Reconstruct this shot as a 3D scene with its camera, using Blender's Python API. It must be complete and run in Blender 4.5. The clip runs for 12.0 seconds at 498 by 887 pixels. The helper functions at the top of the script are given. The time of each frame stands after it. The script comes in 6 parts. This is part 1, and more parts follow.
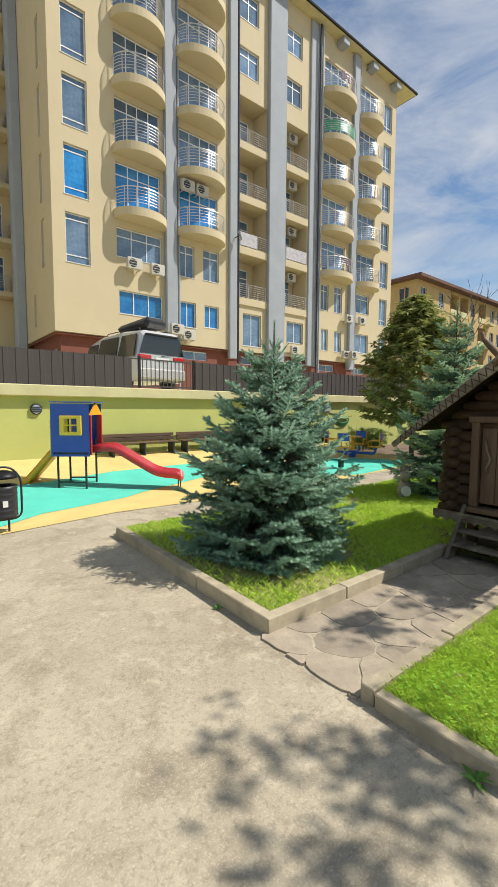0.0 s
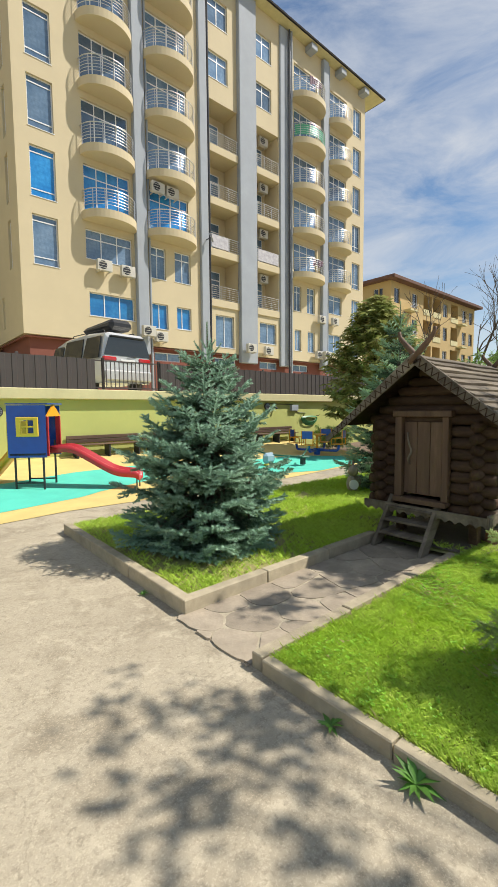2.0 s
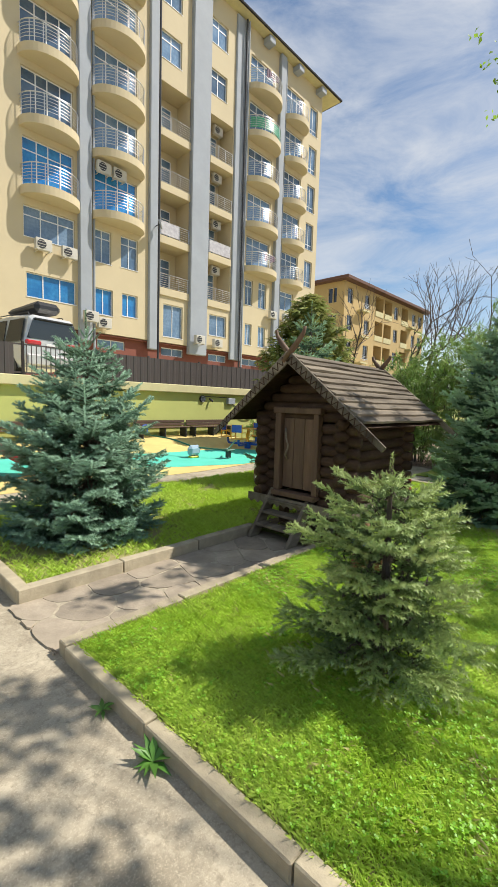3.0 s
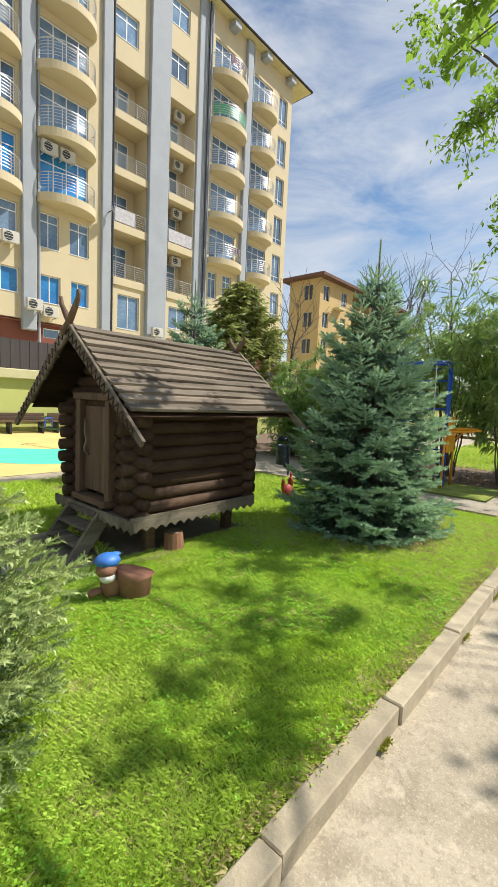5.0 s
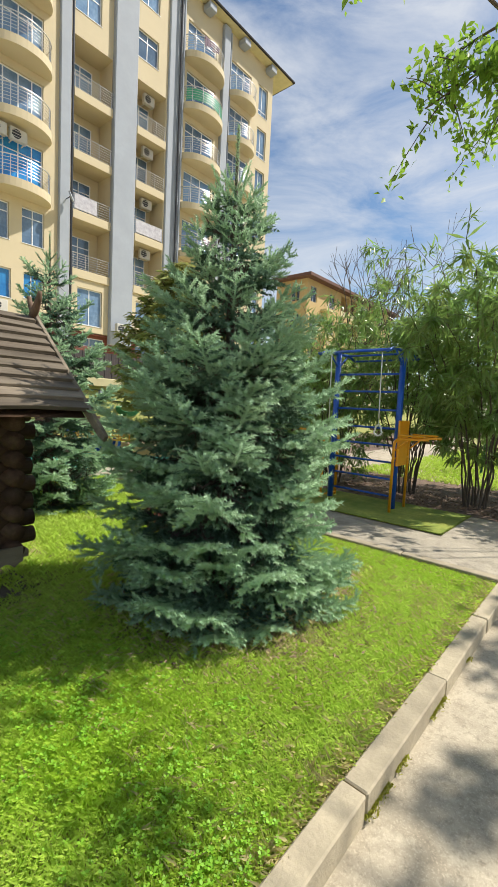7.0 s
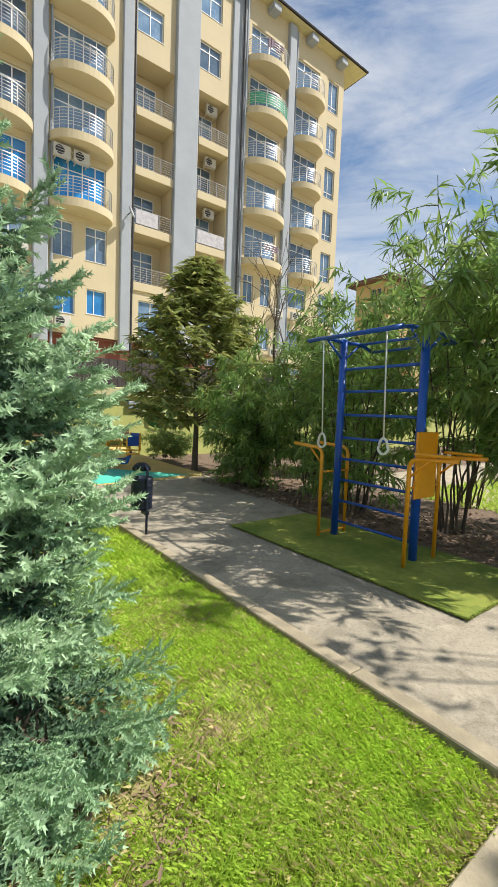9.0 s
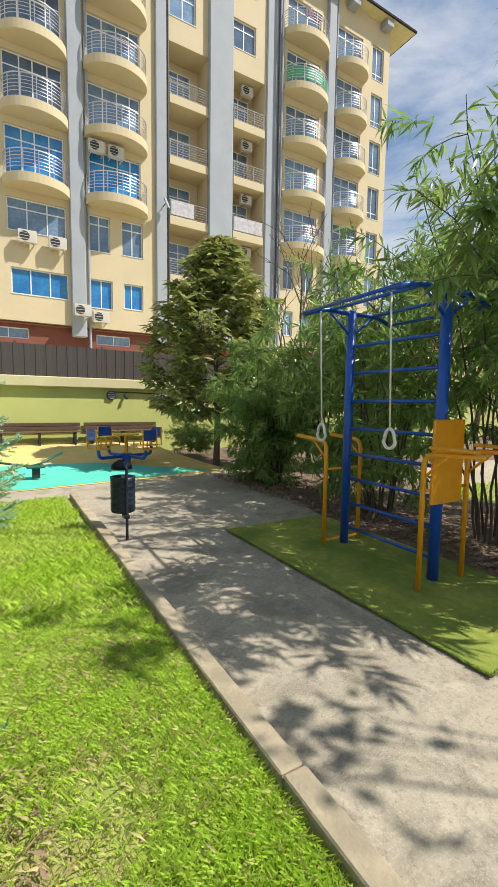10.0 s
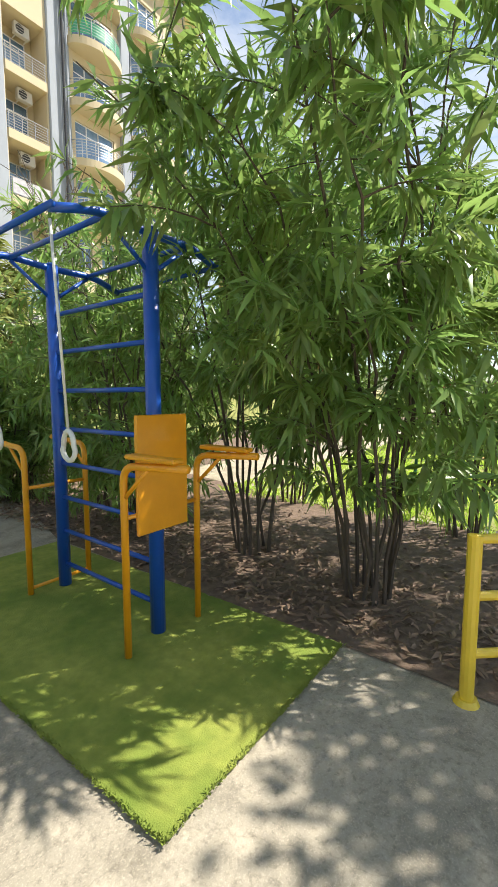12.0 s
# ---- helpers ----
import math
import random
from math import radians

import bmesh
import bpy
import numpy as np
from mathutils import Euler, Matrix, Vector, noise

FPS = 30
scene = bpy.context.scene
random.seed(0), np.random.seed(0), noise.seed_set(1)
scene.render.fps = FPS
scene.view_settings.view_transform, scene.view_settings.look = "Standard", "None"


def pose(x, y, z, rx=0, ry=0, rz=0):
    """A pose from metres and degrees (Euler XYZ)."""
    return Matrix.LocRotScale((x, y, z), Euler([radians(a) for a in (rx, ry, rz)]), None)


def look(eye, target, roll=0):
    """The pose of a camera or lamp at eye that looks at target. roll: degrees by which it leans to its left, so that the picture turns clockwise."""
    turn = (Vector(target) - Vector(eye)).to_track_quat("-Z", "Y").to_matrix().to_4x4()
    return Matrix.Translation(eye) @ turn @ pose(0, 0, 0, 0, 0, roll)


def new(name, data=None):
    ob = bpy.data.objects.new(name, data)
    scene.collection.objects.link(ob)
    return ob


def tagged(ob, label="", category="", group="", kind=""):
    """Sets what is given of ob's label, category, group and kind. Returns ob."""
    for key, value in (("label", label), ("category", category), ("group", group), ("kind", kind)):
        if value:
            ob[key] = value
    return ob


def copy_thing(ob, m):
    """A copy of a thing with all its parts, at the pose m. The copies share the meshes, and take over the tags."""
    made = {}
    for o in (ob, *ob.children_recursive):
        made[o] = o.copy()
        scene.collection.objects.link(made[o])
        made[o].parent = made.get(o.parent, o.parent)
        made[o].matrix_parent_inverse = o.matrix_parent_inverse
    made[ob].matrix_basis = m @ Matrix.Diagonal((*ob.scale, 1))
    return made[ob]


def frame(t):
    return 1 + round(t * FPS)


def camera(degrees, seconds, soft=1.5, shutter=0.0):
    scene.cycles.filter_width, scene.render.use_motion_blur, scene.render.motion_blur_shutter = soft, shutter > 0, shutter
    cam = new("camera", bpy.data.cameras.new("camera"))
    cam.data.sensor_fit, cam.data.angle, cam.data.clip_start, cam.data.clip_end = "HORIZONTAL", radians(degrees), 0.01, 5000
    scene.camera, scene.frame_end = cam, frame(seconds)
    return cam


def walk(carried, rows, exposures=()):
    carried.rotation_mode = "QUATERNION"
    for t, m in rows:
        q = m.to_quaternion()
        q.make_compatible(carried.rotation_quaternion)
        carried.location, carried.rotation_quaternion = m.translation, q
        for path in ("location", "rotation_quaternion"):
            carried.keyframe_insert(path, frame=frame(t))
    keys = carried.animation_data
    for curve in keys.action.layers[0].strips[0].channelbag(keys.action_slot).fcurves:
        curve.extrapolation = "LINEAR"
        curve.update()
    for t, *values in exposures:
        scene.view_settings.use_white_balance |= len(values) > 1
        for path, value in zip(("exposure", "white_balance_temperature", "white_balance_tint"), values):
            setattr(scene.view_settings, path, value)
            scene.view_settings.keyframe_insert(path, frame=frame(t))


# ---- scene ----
cam = camera(60.4, 12.0)
PATH = [
    (0, (-0.24, -0.191, 1.639), (1.01, 1.362, 1.477), 0.3),
    (0.5, (-0.236, -0.108, 1.629), (1.076, 1.396, 1.493), 0.2),
    (1, (-0.227, -0.192, 1.622), (1.092, 1.306, 1.487), -0.4),
    (1.5, (-0.145, -0.464, 1.599), (1.13, 1.07, 1.453), -1.0),
    (2, (0.017, -0.721, 1.595), (1.329, 0.781, 1.438), -0.5),
    (2.5, (0.355, -1.006, 1.608), (1.738, 0.428, 1.429), 0.5),
    (3, (0.639, -1.39, 1.603), (2.09, -0.027, 1.416), 1.7),
    (3.5, (0.971, -1.655, 1.599), (2.473, -0.343, 1.442), 2.3),
    (3.7, (1.133, -1.751, 1.598), (2.635, -0.439, 1.445), 2.4),
    (5.3, (2.932, -2.244, 1.53), (4.424, -0.928, 1.327), 2.3),
    (5.5, (3.167, -2.211, 1.521), (4.656, -0.892, 1.316), 1.8),
    (6, (3.843, -2.129, 1.531), (5.346, -0.826, 1.328), 1.0),
    (6.5, (4.451, -2.174, 1.533), (5.973, -0.888, 1.35), 2.3),
    (7, (5.062, -2.111, 1.53), (6.575, -0.814, 1.354), 2.9),
    (7.4, (5.477, -2.143, 1.512), (6.969, -0.821, 1.346), 2.9),
    (7.5, (5.583, -2.164, 1.539), (7.059, -0.826, 1.368), 2.5),
    (7.7, (5.768, -2.176, 1.555), (7.236, -0.827, 1.389), 2.7),
    (9.3, (7.76, -1.918, 1.541), (8.909, -0.288, 1.393), 1.9),
    (9.5, (7.949, -1.862, 1.524), (9.053, -0.201, 1.367), 1.7),
    (10, (8.414, -1.786, 1.527), (9.437, -0.077, 1.342), 0.8),
    (10.5, (8.854, -1.631, 1.526), (9.906, 0.058, 1.321), 0.1),
    (11, (9.267, -1.57, 1.514), (10.437, 0.037, 1.293), -0.1),
    (11.5, (9.585, -1.587, 1.527), (10.967, -0.157, 1.31), 0.1),
    (12, (9.898, -1.535, 1.516), (11.502, -0.359, 1.306), 0.1),
]
walk(cam, [(t, look(eye, target, roll)) for t, eye, target, roll in PATH],
     [(0.0, 0.16), (2.0, 0.22), (3.3, 0.34), (5.5, 0.4), (7.5, 0.4), (9.5, 0.4), (10.5, 0.42), (11.2, 0.55), (12.0, 0.88)])

# ---- light ----
SUN_FROM = Vector((1.27, -1.0, 1.95)).normalized()
world = bpy.data.worlds.new("sky_world")
scene.world = world
world.use_nodes = True
wt = world.node_tree
wt.nodes.clear()
w_out = wt.nodes.new("ShaderNodeOutputWorld")
w_bg = wt.nodes.new("ShaderNodeBackground")
w_sky = wt.nodes.new("ShaderNodeTexSky")
w_sky.sky_type = "NISHITA"
w_sky.sun_disc = False
w_sky.sun_elevation = math.asin(SUN_FROM.z)
w_sky.sun_rotation = math.atan2(SUN_FROM.x, SUN_FROM.y)
w_sky.air_density = 1.1
w_sky.dust_density = 0.15
w_co = wt.nodes.new("ShaderNodeTexCoord")
w_map = wt.nodes.new("ShaderNodeMapping")
w_map.inputs["Scale"].default_value = (1.0, 1.0, 3.2)
w_map.inputs["Rotation"].default_value = (0.25, 0.1, 0.5)
w_n = wt.nodes.new("ShaderNodeTexNoise")
w_n.inputs["Scale"].default_value = 3.4
w_n.inputs["Detail"].default_value = 9.0
w_n.inputs["Roughness"].default_value = 0.62
w_n.inputs["Distortion"].default_value = 0.5
w_r = wt.nodes.new("ShaderNodeValToRGB")
w_r.color_ramp.elements[0].position = 0.36
w_r.color_ramp.elements[1].position = 0.70
w_r.color_ramp.elements[1].color = (0.8, 0.8, 0.8, 1)
w_mix = wt.nodes.new("ShaderNodeMixRGB")
w_mix.inputs[2].default_value = (10.6, 11.0, 11.6, 1)
wt.links.new(w_co.outputs["Generated"], w_map.inputs[0])
wt.links.new(w_map.outputs[0], w_n.inputs["Vector"])
wt.links.new(w_n.outputs[0], w_r.inputs[0])
wt.links.new(w_r.outputs[0], w_mix.inputs[0])
w_hs = wt.nodes.new("ShaderNodeHueSaturation")
w_hs.inputs["Saturation"].default_value = 1.08
w_hs.inputs["Value"].default_value = 1.75
wt.links.new(w_sky.outputs[0], w_hs.inputs["Color"])
wt.links.new(w_hs.outputs[0], w_mix.inputs[1])
wt.links.new(w_mix.outputs[0], w_bg.inputs[0])
wt.links.new(w_bg.outputs[0], w_out.inputs[0])
w_bg.inputs[1].default_value = 0.056
sun = new("sun", bpy.data.lights.new("sun", "SUN"))
sun.data.energy = 5.0
sun.data.angle = radians(0.6)
sun.data.color = (1.0, 0.94, 0.85)
sun.matrix_world = look(SUN_FROM * 60, (0, 0, 0))


# ---- materials ----
def material(name, colour, rough=0.7, metal=0.0, vary=0.25, scale=6.0, bump=0.2, bump_scale=40.0, second=None, spec=0.5,
             coat=0.0, stain=0.0, stretch=(1, 1, 1), island=0.0, per_object=0.0, translucent=0.0):
    """A surface with variation at two sizes and fine relief."""
    m = bpy.data.materials.new(name)
    m.use_nodes = True
    nt = m.node_tree
    b = nt.nodes["Principled BSDF"]
    b.inputs["Roughness"].default_value = rough
    b.inputs["Metallic"].default_value = metal
    b.inputs["Specular IOR Level"].default_value = spec
    b.inputs["Coat Weight"].default_value = coat
    co = nt.nodes.new("ShaderNodeTexCoord")
    mp = nt.nodes.new("ShaderNodeMapping")
    mp.inputs["Scale"].default_value = stretch
    nt.links.new(co.outputs["Object"], mp.inputs[0])

    def noise_at(s, detail=5.0):
        n = nt.nodes.new("ShaderNodeTexNoise")
        n.inputs["Scale"].default_value = s
        n.inputs["Detail"].default_value = detail
        n.inputs["Roughness"].default_value = 0.6
        nt.links.new(mp.outputs[0], n.inputs["Vector"])
        return n.outputs[0]

    def ramp(src, lo, hi, a=0.0, z=1.0):
        r = nt.nodes.new("ShaderNodeMapRange")
        r.inputs[1].default_value, r.inputs[2].default_value = lo, hi
        r.inputs[3].default_value, r.inputs[4].default_value = a, z
        nt.links.new(src, r.inputs[0])
        return r.outputs[0]

    def mixed(fac, a, c, kind="MIX"):
        x = nt.nodes.new("ShaderNodeMixRGB")
        x.blend_type = kind
        for sock, val in ((0, fac), (1, a), (2, c)):
            if isinstance(val, (float, int)):
                x.inputs[sock].default_value = val
            elif isinstance(val, tuple):
                x.inputs[sock].default_value = (*val[:3], 1)
            else:
                nt.links.new(val, x.inputs[sock])
        return x.outputs[0]

    other = second or tuple(c * (1 - vary) for c in colour)
    col = mixed(ramp(noise_at(scale), 0.35, 0.65), tuple(colour), tuple(other))
    col = mixed(ramp(noise_at(scale * 9), 0.3, 0.7, 0.0, 0.5), col, tuple(c * (1 - vary * 0.8) for c in colour))
    if stain:
        dark = tuple(c * 0.45 for c in colour)
        col = mixed(ramp(noise_at(scale * 0.35, 8.0), 0.52, 0.72, 0.0, stain), col, dark)
    if island:
        g = nt.nodes.new("ShaderNodeNewGeometry")
        col = mixed(ramp(g.outputs["Random Per Island"], 0, 1, 0.0, island), col, tuple(other))
        h = nt.nodes.new("ShaderNodeHueSaturation")
        nt.links.new(col, h.inputs["Color"])
        nt.links.new(ramp(g.outputs["Random Per Island"], 0, 1, 1 - island * 0.45, 1 + island * 0.45), h.inputs["Value"])
        col = h.outputs[0]
    if per_object:
        o = nt.nodes.new("ShaderNodeObjectInfo")
        h = nt.nodes.new("ShaderNodeHueSaturation")
        nt.links.new(col, h.inputs["Color"])
        nt.links.new(ramp(o.outputs["Random"], 0, 1, 1 - per_object, 1 + per_object), h.inputs["Value"])
        col = h.outputs[0]
    nt.links.new(col, b.inputs["Base Color"])
    if bump:
        bp = nt.nodes.new("ShaderNodeBump")
        bp.inputs["Strength"].default_value = bump
        bp.inputs["Distance"].default_value = 0.01
        nt.links.new(noise_at(bump_scale, 6.0), bp.inputs["Height"])
        nt.links.new(bp.outputs[0], b.inputs["Normal"])
    if translucent:
        tr = nt.nodes.new("ShaderNodeBsdfTranslucent")
        mx = nt.nodes.new("ShaderNodeMixShader")
        mx.inputs[0].default_value = translucent
        nt.links.new(col, tr.inputs[0])
        nt.links.new(b.outputs[0], mx.inputs[1])
        nt.links.new(tr.outputs[0], mx.inputs[2])
        nt.links.new(mx.outputs[0], nt.nodes["Material Output"].inputs[0])
    return m




def concrete(name, base, pale, dark, seed):
    """Worn cast concrete: pale and dark patches, pitting and hairline cracks."""
    m = bpy.data.materials.new(name)
    m.use_nodes = True
    nt = m.node_tree
    b = nt.nodes["Principled BSDF"]
    b.inputs["Roughness"].default_value = 0.86
    co = nt.nodes.new("ShaderNodeTexCoord")
    mp = nt.nodes.new("ShaderNodeMapping")
    mp.inputs["Location"].default_value = (seed, seed * 2, 0)
    nt.links.new(co.outputs["Object"], mp.inputs[0])

    def noisy(scale, lo, hi, a, z, detail=6.0, dist=0.0):
        n = nt.nodes.new("ShaderNodeTexNoise")
        n.inputs["Scale"].default_value, n.inputs["Detail"].default_value, n.inputs["Roughness"].default_value = scale, detail, 0.65
        n.inputs["Distortion"].default_value = dist
        nt.links.new(mp.outputs[0], n.inputs["Vector"])
        r = nt.nodes.new("ShaderNodeMapRange")
        for k, val in enumerate((lo, hi, a, z)):
            r.inputs[k + 1].default_value = val
        nt.links.new(n.outputs[0], r.inputs[0])
        return r.outputs[0]

    def mixed(fac, a, c):
        x = nt.nodes.new("ShaderNodeMixRGB")
        nt.links.new(fac, x.inputs[0])
        for k, val in ((1, a), (2, c)):
            if isinstance(val, tuple):
                x.inputs[k].default_value = (*val, 1)
            else:
                nt.links.new(val, x.inputs[k])
        return x.outputs[0]

    col = mixed(noisy(0.7, 0.35, 0.65, 0, 1), base, pale)
    col = mixed(noisy(2.2, 0.5, 0.64, 0, 0.75, 10.0, 0.8), col, dark)
    col = mixed(noisy(6.0, 0.54, 0.66, 0, 0.75, 9.0, 0.4), col, tuple(c * 1.12 for c in pale))
    col = mixed(noisy(42.0, 0.5, 0.7, 0, 0.55, 5.0), col, tuple(c * 0.7 for c in dark))
    col = mixed(noisy(110.0, 0.52, 0.7, 0, 0.45, 2.0), col, tuple(min(0.75, c * 1.35) for c in pale))
    v = nt.nodes.new("ShaderNodeTexVoronoi")
    v.feature = "DISTANCE_TO_EDGE"
    v.inputs["Scale"].default_value = 0.42
    wob = nt.nodes.new("ShaderNodeTexNoise")
    wob.inputs["Scale"].default_value, wob.inputs["Detail"].default_value = 2.5, 6.0
    nt.links.new(mp.outputs[0], wob.inputs["Vector"])
    add = nt.nodes.new("ShaderNodeVectorMath")
    add.operation = "MULTIPLY_ADD"
    add.inputs[1].default_value = (0.5, 0.5, 0.5)
    nt.links.new(wob.outputs[1], add.inputs[0])
    nt.links.new(mp.outputs[0], add.inputs[2])
    nt.links.new(add.outputs[0], v.inputs["Vector"])
    cr = nt.nodes.new("ShaderNodeMapRange")
    cr.inputs[1].default_value, cr.inputs[2].default_value, cr.inputs[3].default_value, cr.inputs[4].default_value = 0.0, 0.0025, 0.22, 0.0
    nt.links.new(v.outputs["Distance"], cr.inputs[0])
    col = mixed(cr.outputs[0], col, tuple(c * 0.4 for c in dark))
    nt.links.new(col, b.inputs["Base Color"])
    bp = nt.nodes.new("ShaderNodeBump")
    bp.inputs["Strength"].default_value, bp.inputs["Distance"].default_value = 0.3, 0.01
    nt.links.new(noisy(45.0, 0.2, 0.8, 0, 1, 8.0), bp.inputs["Height"])
    nt.links.new(bp.outputs[0], b.inputs["Normal"])
    return m


M_concrete = concrete("concrete_paving", (0.35, 0.298, 0.212), (0.46, 0.4, 0.292), (0.25, 0.208, 0.143), 0.0)
M_path = concrete("path_concrete", (0.31, 0.275, 0.21), (0.41, 0.36, 0.275), (0.2, 0.175, 0.13), 7.0)
M_kerb = material("kerb_concrete", (0.5, 0.425, 0.29), 0.85, vary=0.35, scale=5, bump=0.5, bump_scale=50, stain=0.45, per_object=0.12)
M_flag = material("flagstone", (0.42, 0.35, 0.26), 0.8, vary=0.35, scale=5, bump=0.5, bump_scale=25, per_object=0.18)
M_bed = material("trodden_soil", (0.19, 0.15, 0.105), 0.95, vary=0.3, scale=4, bump=0.6, bump_scale=40, stain=0.3)
M_soil = material("lawn_soil", (0.36, 0.31, 0.13), 0.95, vary=0.4, scale=2.5, bump=0.8, bump_scale=45, second=(0.24, 0.31, 0.055), stain=0.35)
M_mulch = material("bark_mulch", (0.24, 0.165, 0.115), 0.95, vary=0.5, scale=14, bump=0.8, bump_scale=50)
M_rub_y = material("yellow_rubber", (0.72, 0.55, 0.2), 0.8, vary=0.15, scale=2, bump=0.3, bump_scale=90, stain=0.15)
M_rub_c = material("turquoise_rubber", (0.1, 0.62, 0.47), 0.8, vary=0.15, scale=2, bump=0.3, bump_scale=90, stain=0.15)
M_turf = material("green_mat", (0.15, 0.22, 0.025), 0.95, second=(0.36, 0.38, 0.07), vary=0.35, scale=1.6, bump=0.6, bump_scale=150)
M_wall_y = material("lime_render", (0.47, 0.49, 0.155), 0.85, vary=0.1, scale=1.2, bump=0.2, bump_scale=60, stain=0.06)
M_slab = material("cream_slab", (0.6, 0.54, 0.3), 0.85, vary=0.15, scale=2, bump=0.2, bump_scale=40, stain=0.15)
M_facade = material("cream_render", (0.56, 0.475, 0.31), 0.85, vary=0.08, scale=0.5, bump=0.15, bump_scale=30, stain=0.05)
M_grey = material("grey_render", (0.33, 0.36, 0.4), 0.8, vary=0.12, scale=0.8, bump=0.15, bump_scale=30, stain=0.1)
M_red = material("red_brown_render", (0.2, 0.065, 0.045), 0.85, vary=0.15, scale=1, bump=0.2, bump_scale=30, stain=0.2)
M_fence = material("brown_sheet_metal", (0.07, 0.055, 0.05), 0.55, vary=0.2, scale=3, bump=0.1, bump_scale=30, stain=0.1)
M_frame = material("white_window_frame", (0.7, 0.72, 0.74), 0.45, vary=0.05, scale=4, bump=0.0)
M_steel = material("stainless_steel", (0.6, 0.6, 0.6), 0.35, 0.9, vary=0.1, scale=8, bump=0.0)
M_dark = material("dark_metal", (0.035, 0.036, 0.04), 0.45, 0.2, vary=0.2, scale=8, bump=0.1)
# bluish tones carry some of the sky's reflection in the pane colour
M_glass = material("window_glass", (0.08, 0.15, 0.25), 0.05, 0.0, vary=0.5, scale=0.7, bump=0.0, spec=0.9, second=(0.2, 0.29, 0.4), per_object=0.4)
M_glass_blue = material("blue_film_glass", (0.01, 0.14, 0.42), 0.06, 0.0, vary=0.4, scale=0.6, bump=0.0, spec=0.8, second=(0.05, 0.3, 0.62), per_object=0.3)
M_log = material("brown_logs", (0.05, 0.027, 0.015), 0.7, vary=0.5, scale=5, bump=0.7, bump_scale=28, stretch=(0.25, 1, 1), second=(0.11, 0.067, 0.041), per_object=0.25, spec=0.2)
M_log_y = material("brown_logs_across", (0.05, 0.027, 0.015), 0.7, vary=0.5, scale=5, bump=0.7, bump_scale=28, stretch=(1, 0.25, 1), second=(0.11, 0.067, 0.041), per_object=0.25, spec=0.2)
M_plank = material("weathered_plank", (0.27, 0.225, 0.165), 0.85, vary=0.5, scale=6, bump=0.9, bump_scale=30, stretch=(0.15, 1, 1), second=(0.085, 0.066, 0.048), per_object=0.3, spec=0.25)
M_door = material("door_boards", (0.2, 0.12, 0.07), 0.75, vary=0.5, scale=6, bump=0.7, bump_scale=30, stretch=(1, 1, 0.15), second=(0.09, 0.05, 0.03), per_object=0.2)
M_bark = material("bark", (0.13, 0.1, 0.075), 0.9, vary=0.4, scale=10, bump=0.8, bump_scale=40, stretch=(1, 1, 0.3))
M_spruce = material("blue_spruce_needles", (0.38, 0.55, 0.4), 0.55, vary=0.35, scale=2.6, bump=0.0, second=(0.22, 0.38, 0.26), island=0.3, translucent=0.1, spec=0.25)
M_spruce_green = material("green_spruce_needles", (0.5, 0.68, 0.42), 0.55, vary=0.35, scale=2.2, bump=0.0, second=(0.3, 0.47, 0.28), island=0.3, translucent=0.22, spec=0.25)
# next two: inner needles, darkened for age and for shade inside the crown
M_spruce_inner = material("shaded_inner_spruce_needles", (0.17, 0.29, 0.18), 0.6, vary=0.4, scale=3, bump=0.0, second=(0.09, 0.16, 0.09), island=0.3, translucent=0.05, spec=0.2)
M_fir_inner = material("shaded_inner_fir_needles", (0.26, 0.34, 0.13), 0.6, vary=0.4, scale=3, bump=0.0, second=(0.16, 0.24, 0.09), island=0.3, translucent=0.1, spec=0.2)
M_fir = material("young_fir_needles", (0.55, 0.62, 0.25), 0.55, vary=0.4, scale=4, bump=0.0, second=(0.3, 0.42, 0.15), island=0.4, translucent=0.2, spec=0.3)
M_leaf = material("loquat_leaves", (0.31, 0.41, 0.12), 0.27, vary=0.4, scale=3, bump=0.0, second=(0.36, 0.35, 0.12), island=0.6, translucent=0.3)
M_oleander = material("oleander_leaves", (0.36, 0.45, 0.12), 0.28, vary=0.4, scale=2, bump=0.0, second=(0.18, 0.32, 0.085), island=0.7, translucent=0.52, spec=0.6)
M_maple = material("young_leaves", (0.3, 0.46, 0.05), 0.5, vary=0.3, scale=3, bump=0.0, second=(0.2, 0.35, 0.04), island=0.5, translucent=0.6)
M_grass = material("grass_blades", (0.48, 0.7, 0.05), 0.5, vary=0.35, scale=0.8, bump=0.0, second=(0.62, 0.77, 0.17), island=0.4, translucent=0.5)
M_blue = material("blue_paint", (0.008, 0.085, 0.46), 0.35, vary=0.15, scale=6, bump=0.1, bump_scale=60, coat=0.2)
M_orange = material("orange_yellow_paint", (0.85, 0.36, 0.012), 0.38, vary=0.12, scale=6, bump=0.1, bump_scale=60, coat=0.2)
M_yellow = material("yellow_paint", (0.85, 0.6, 0.05), 0.4, vary=0.12, scale=6, bump=0.1, bump_scale=60, coat=0.2)
M_redpl = material("red_plastic", (0.5, 0.035, 0.045), 0.35, vary=0.15, scale=4, bump=0.0)
M_white = material("white_plastic", (0.75, 0.74, 0.7), 0.4, vary=0.08, scale=5, bump=0.0)


# ---- small building helpers ----
def thing(name, place=(0, 0, 0), turn=0.0):
    e = new(name)
    e.empty_display_size = 0.1
    e.matrix_world = pose(*place, 0, 0, turn)
    return e


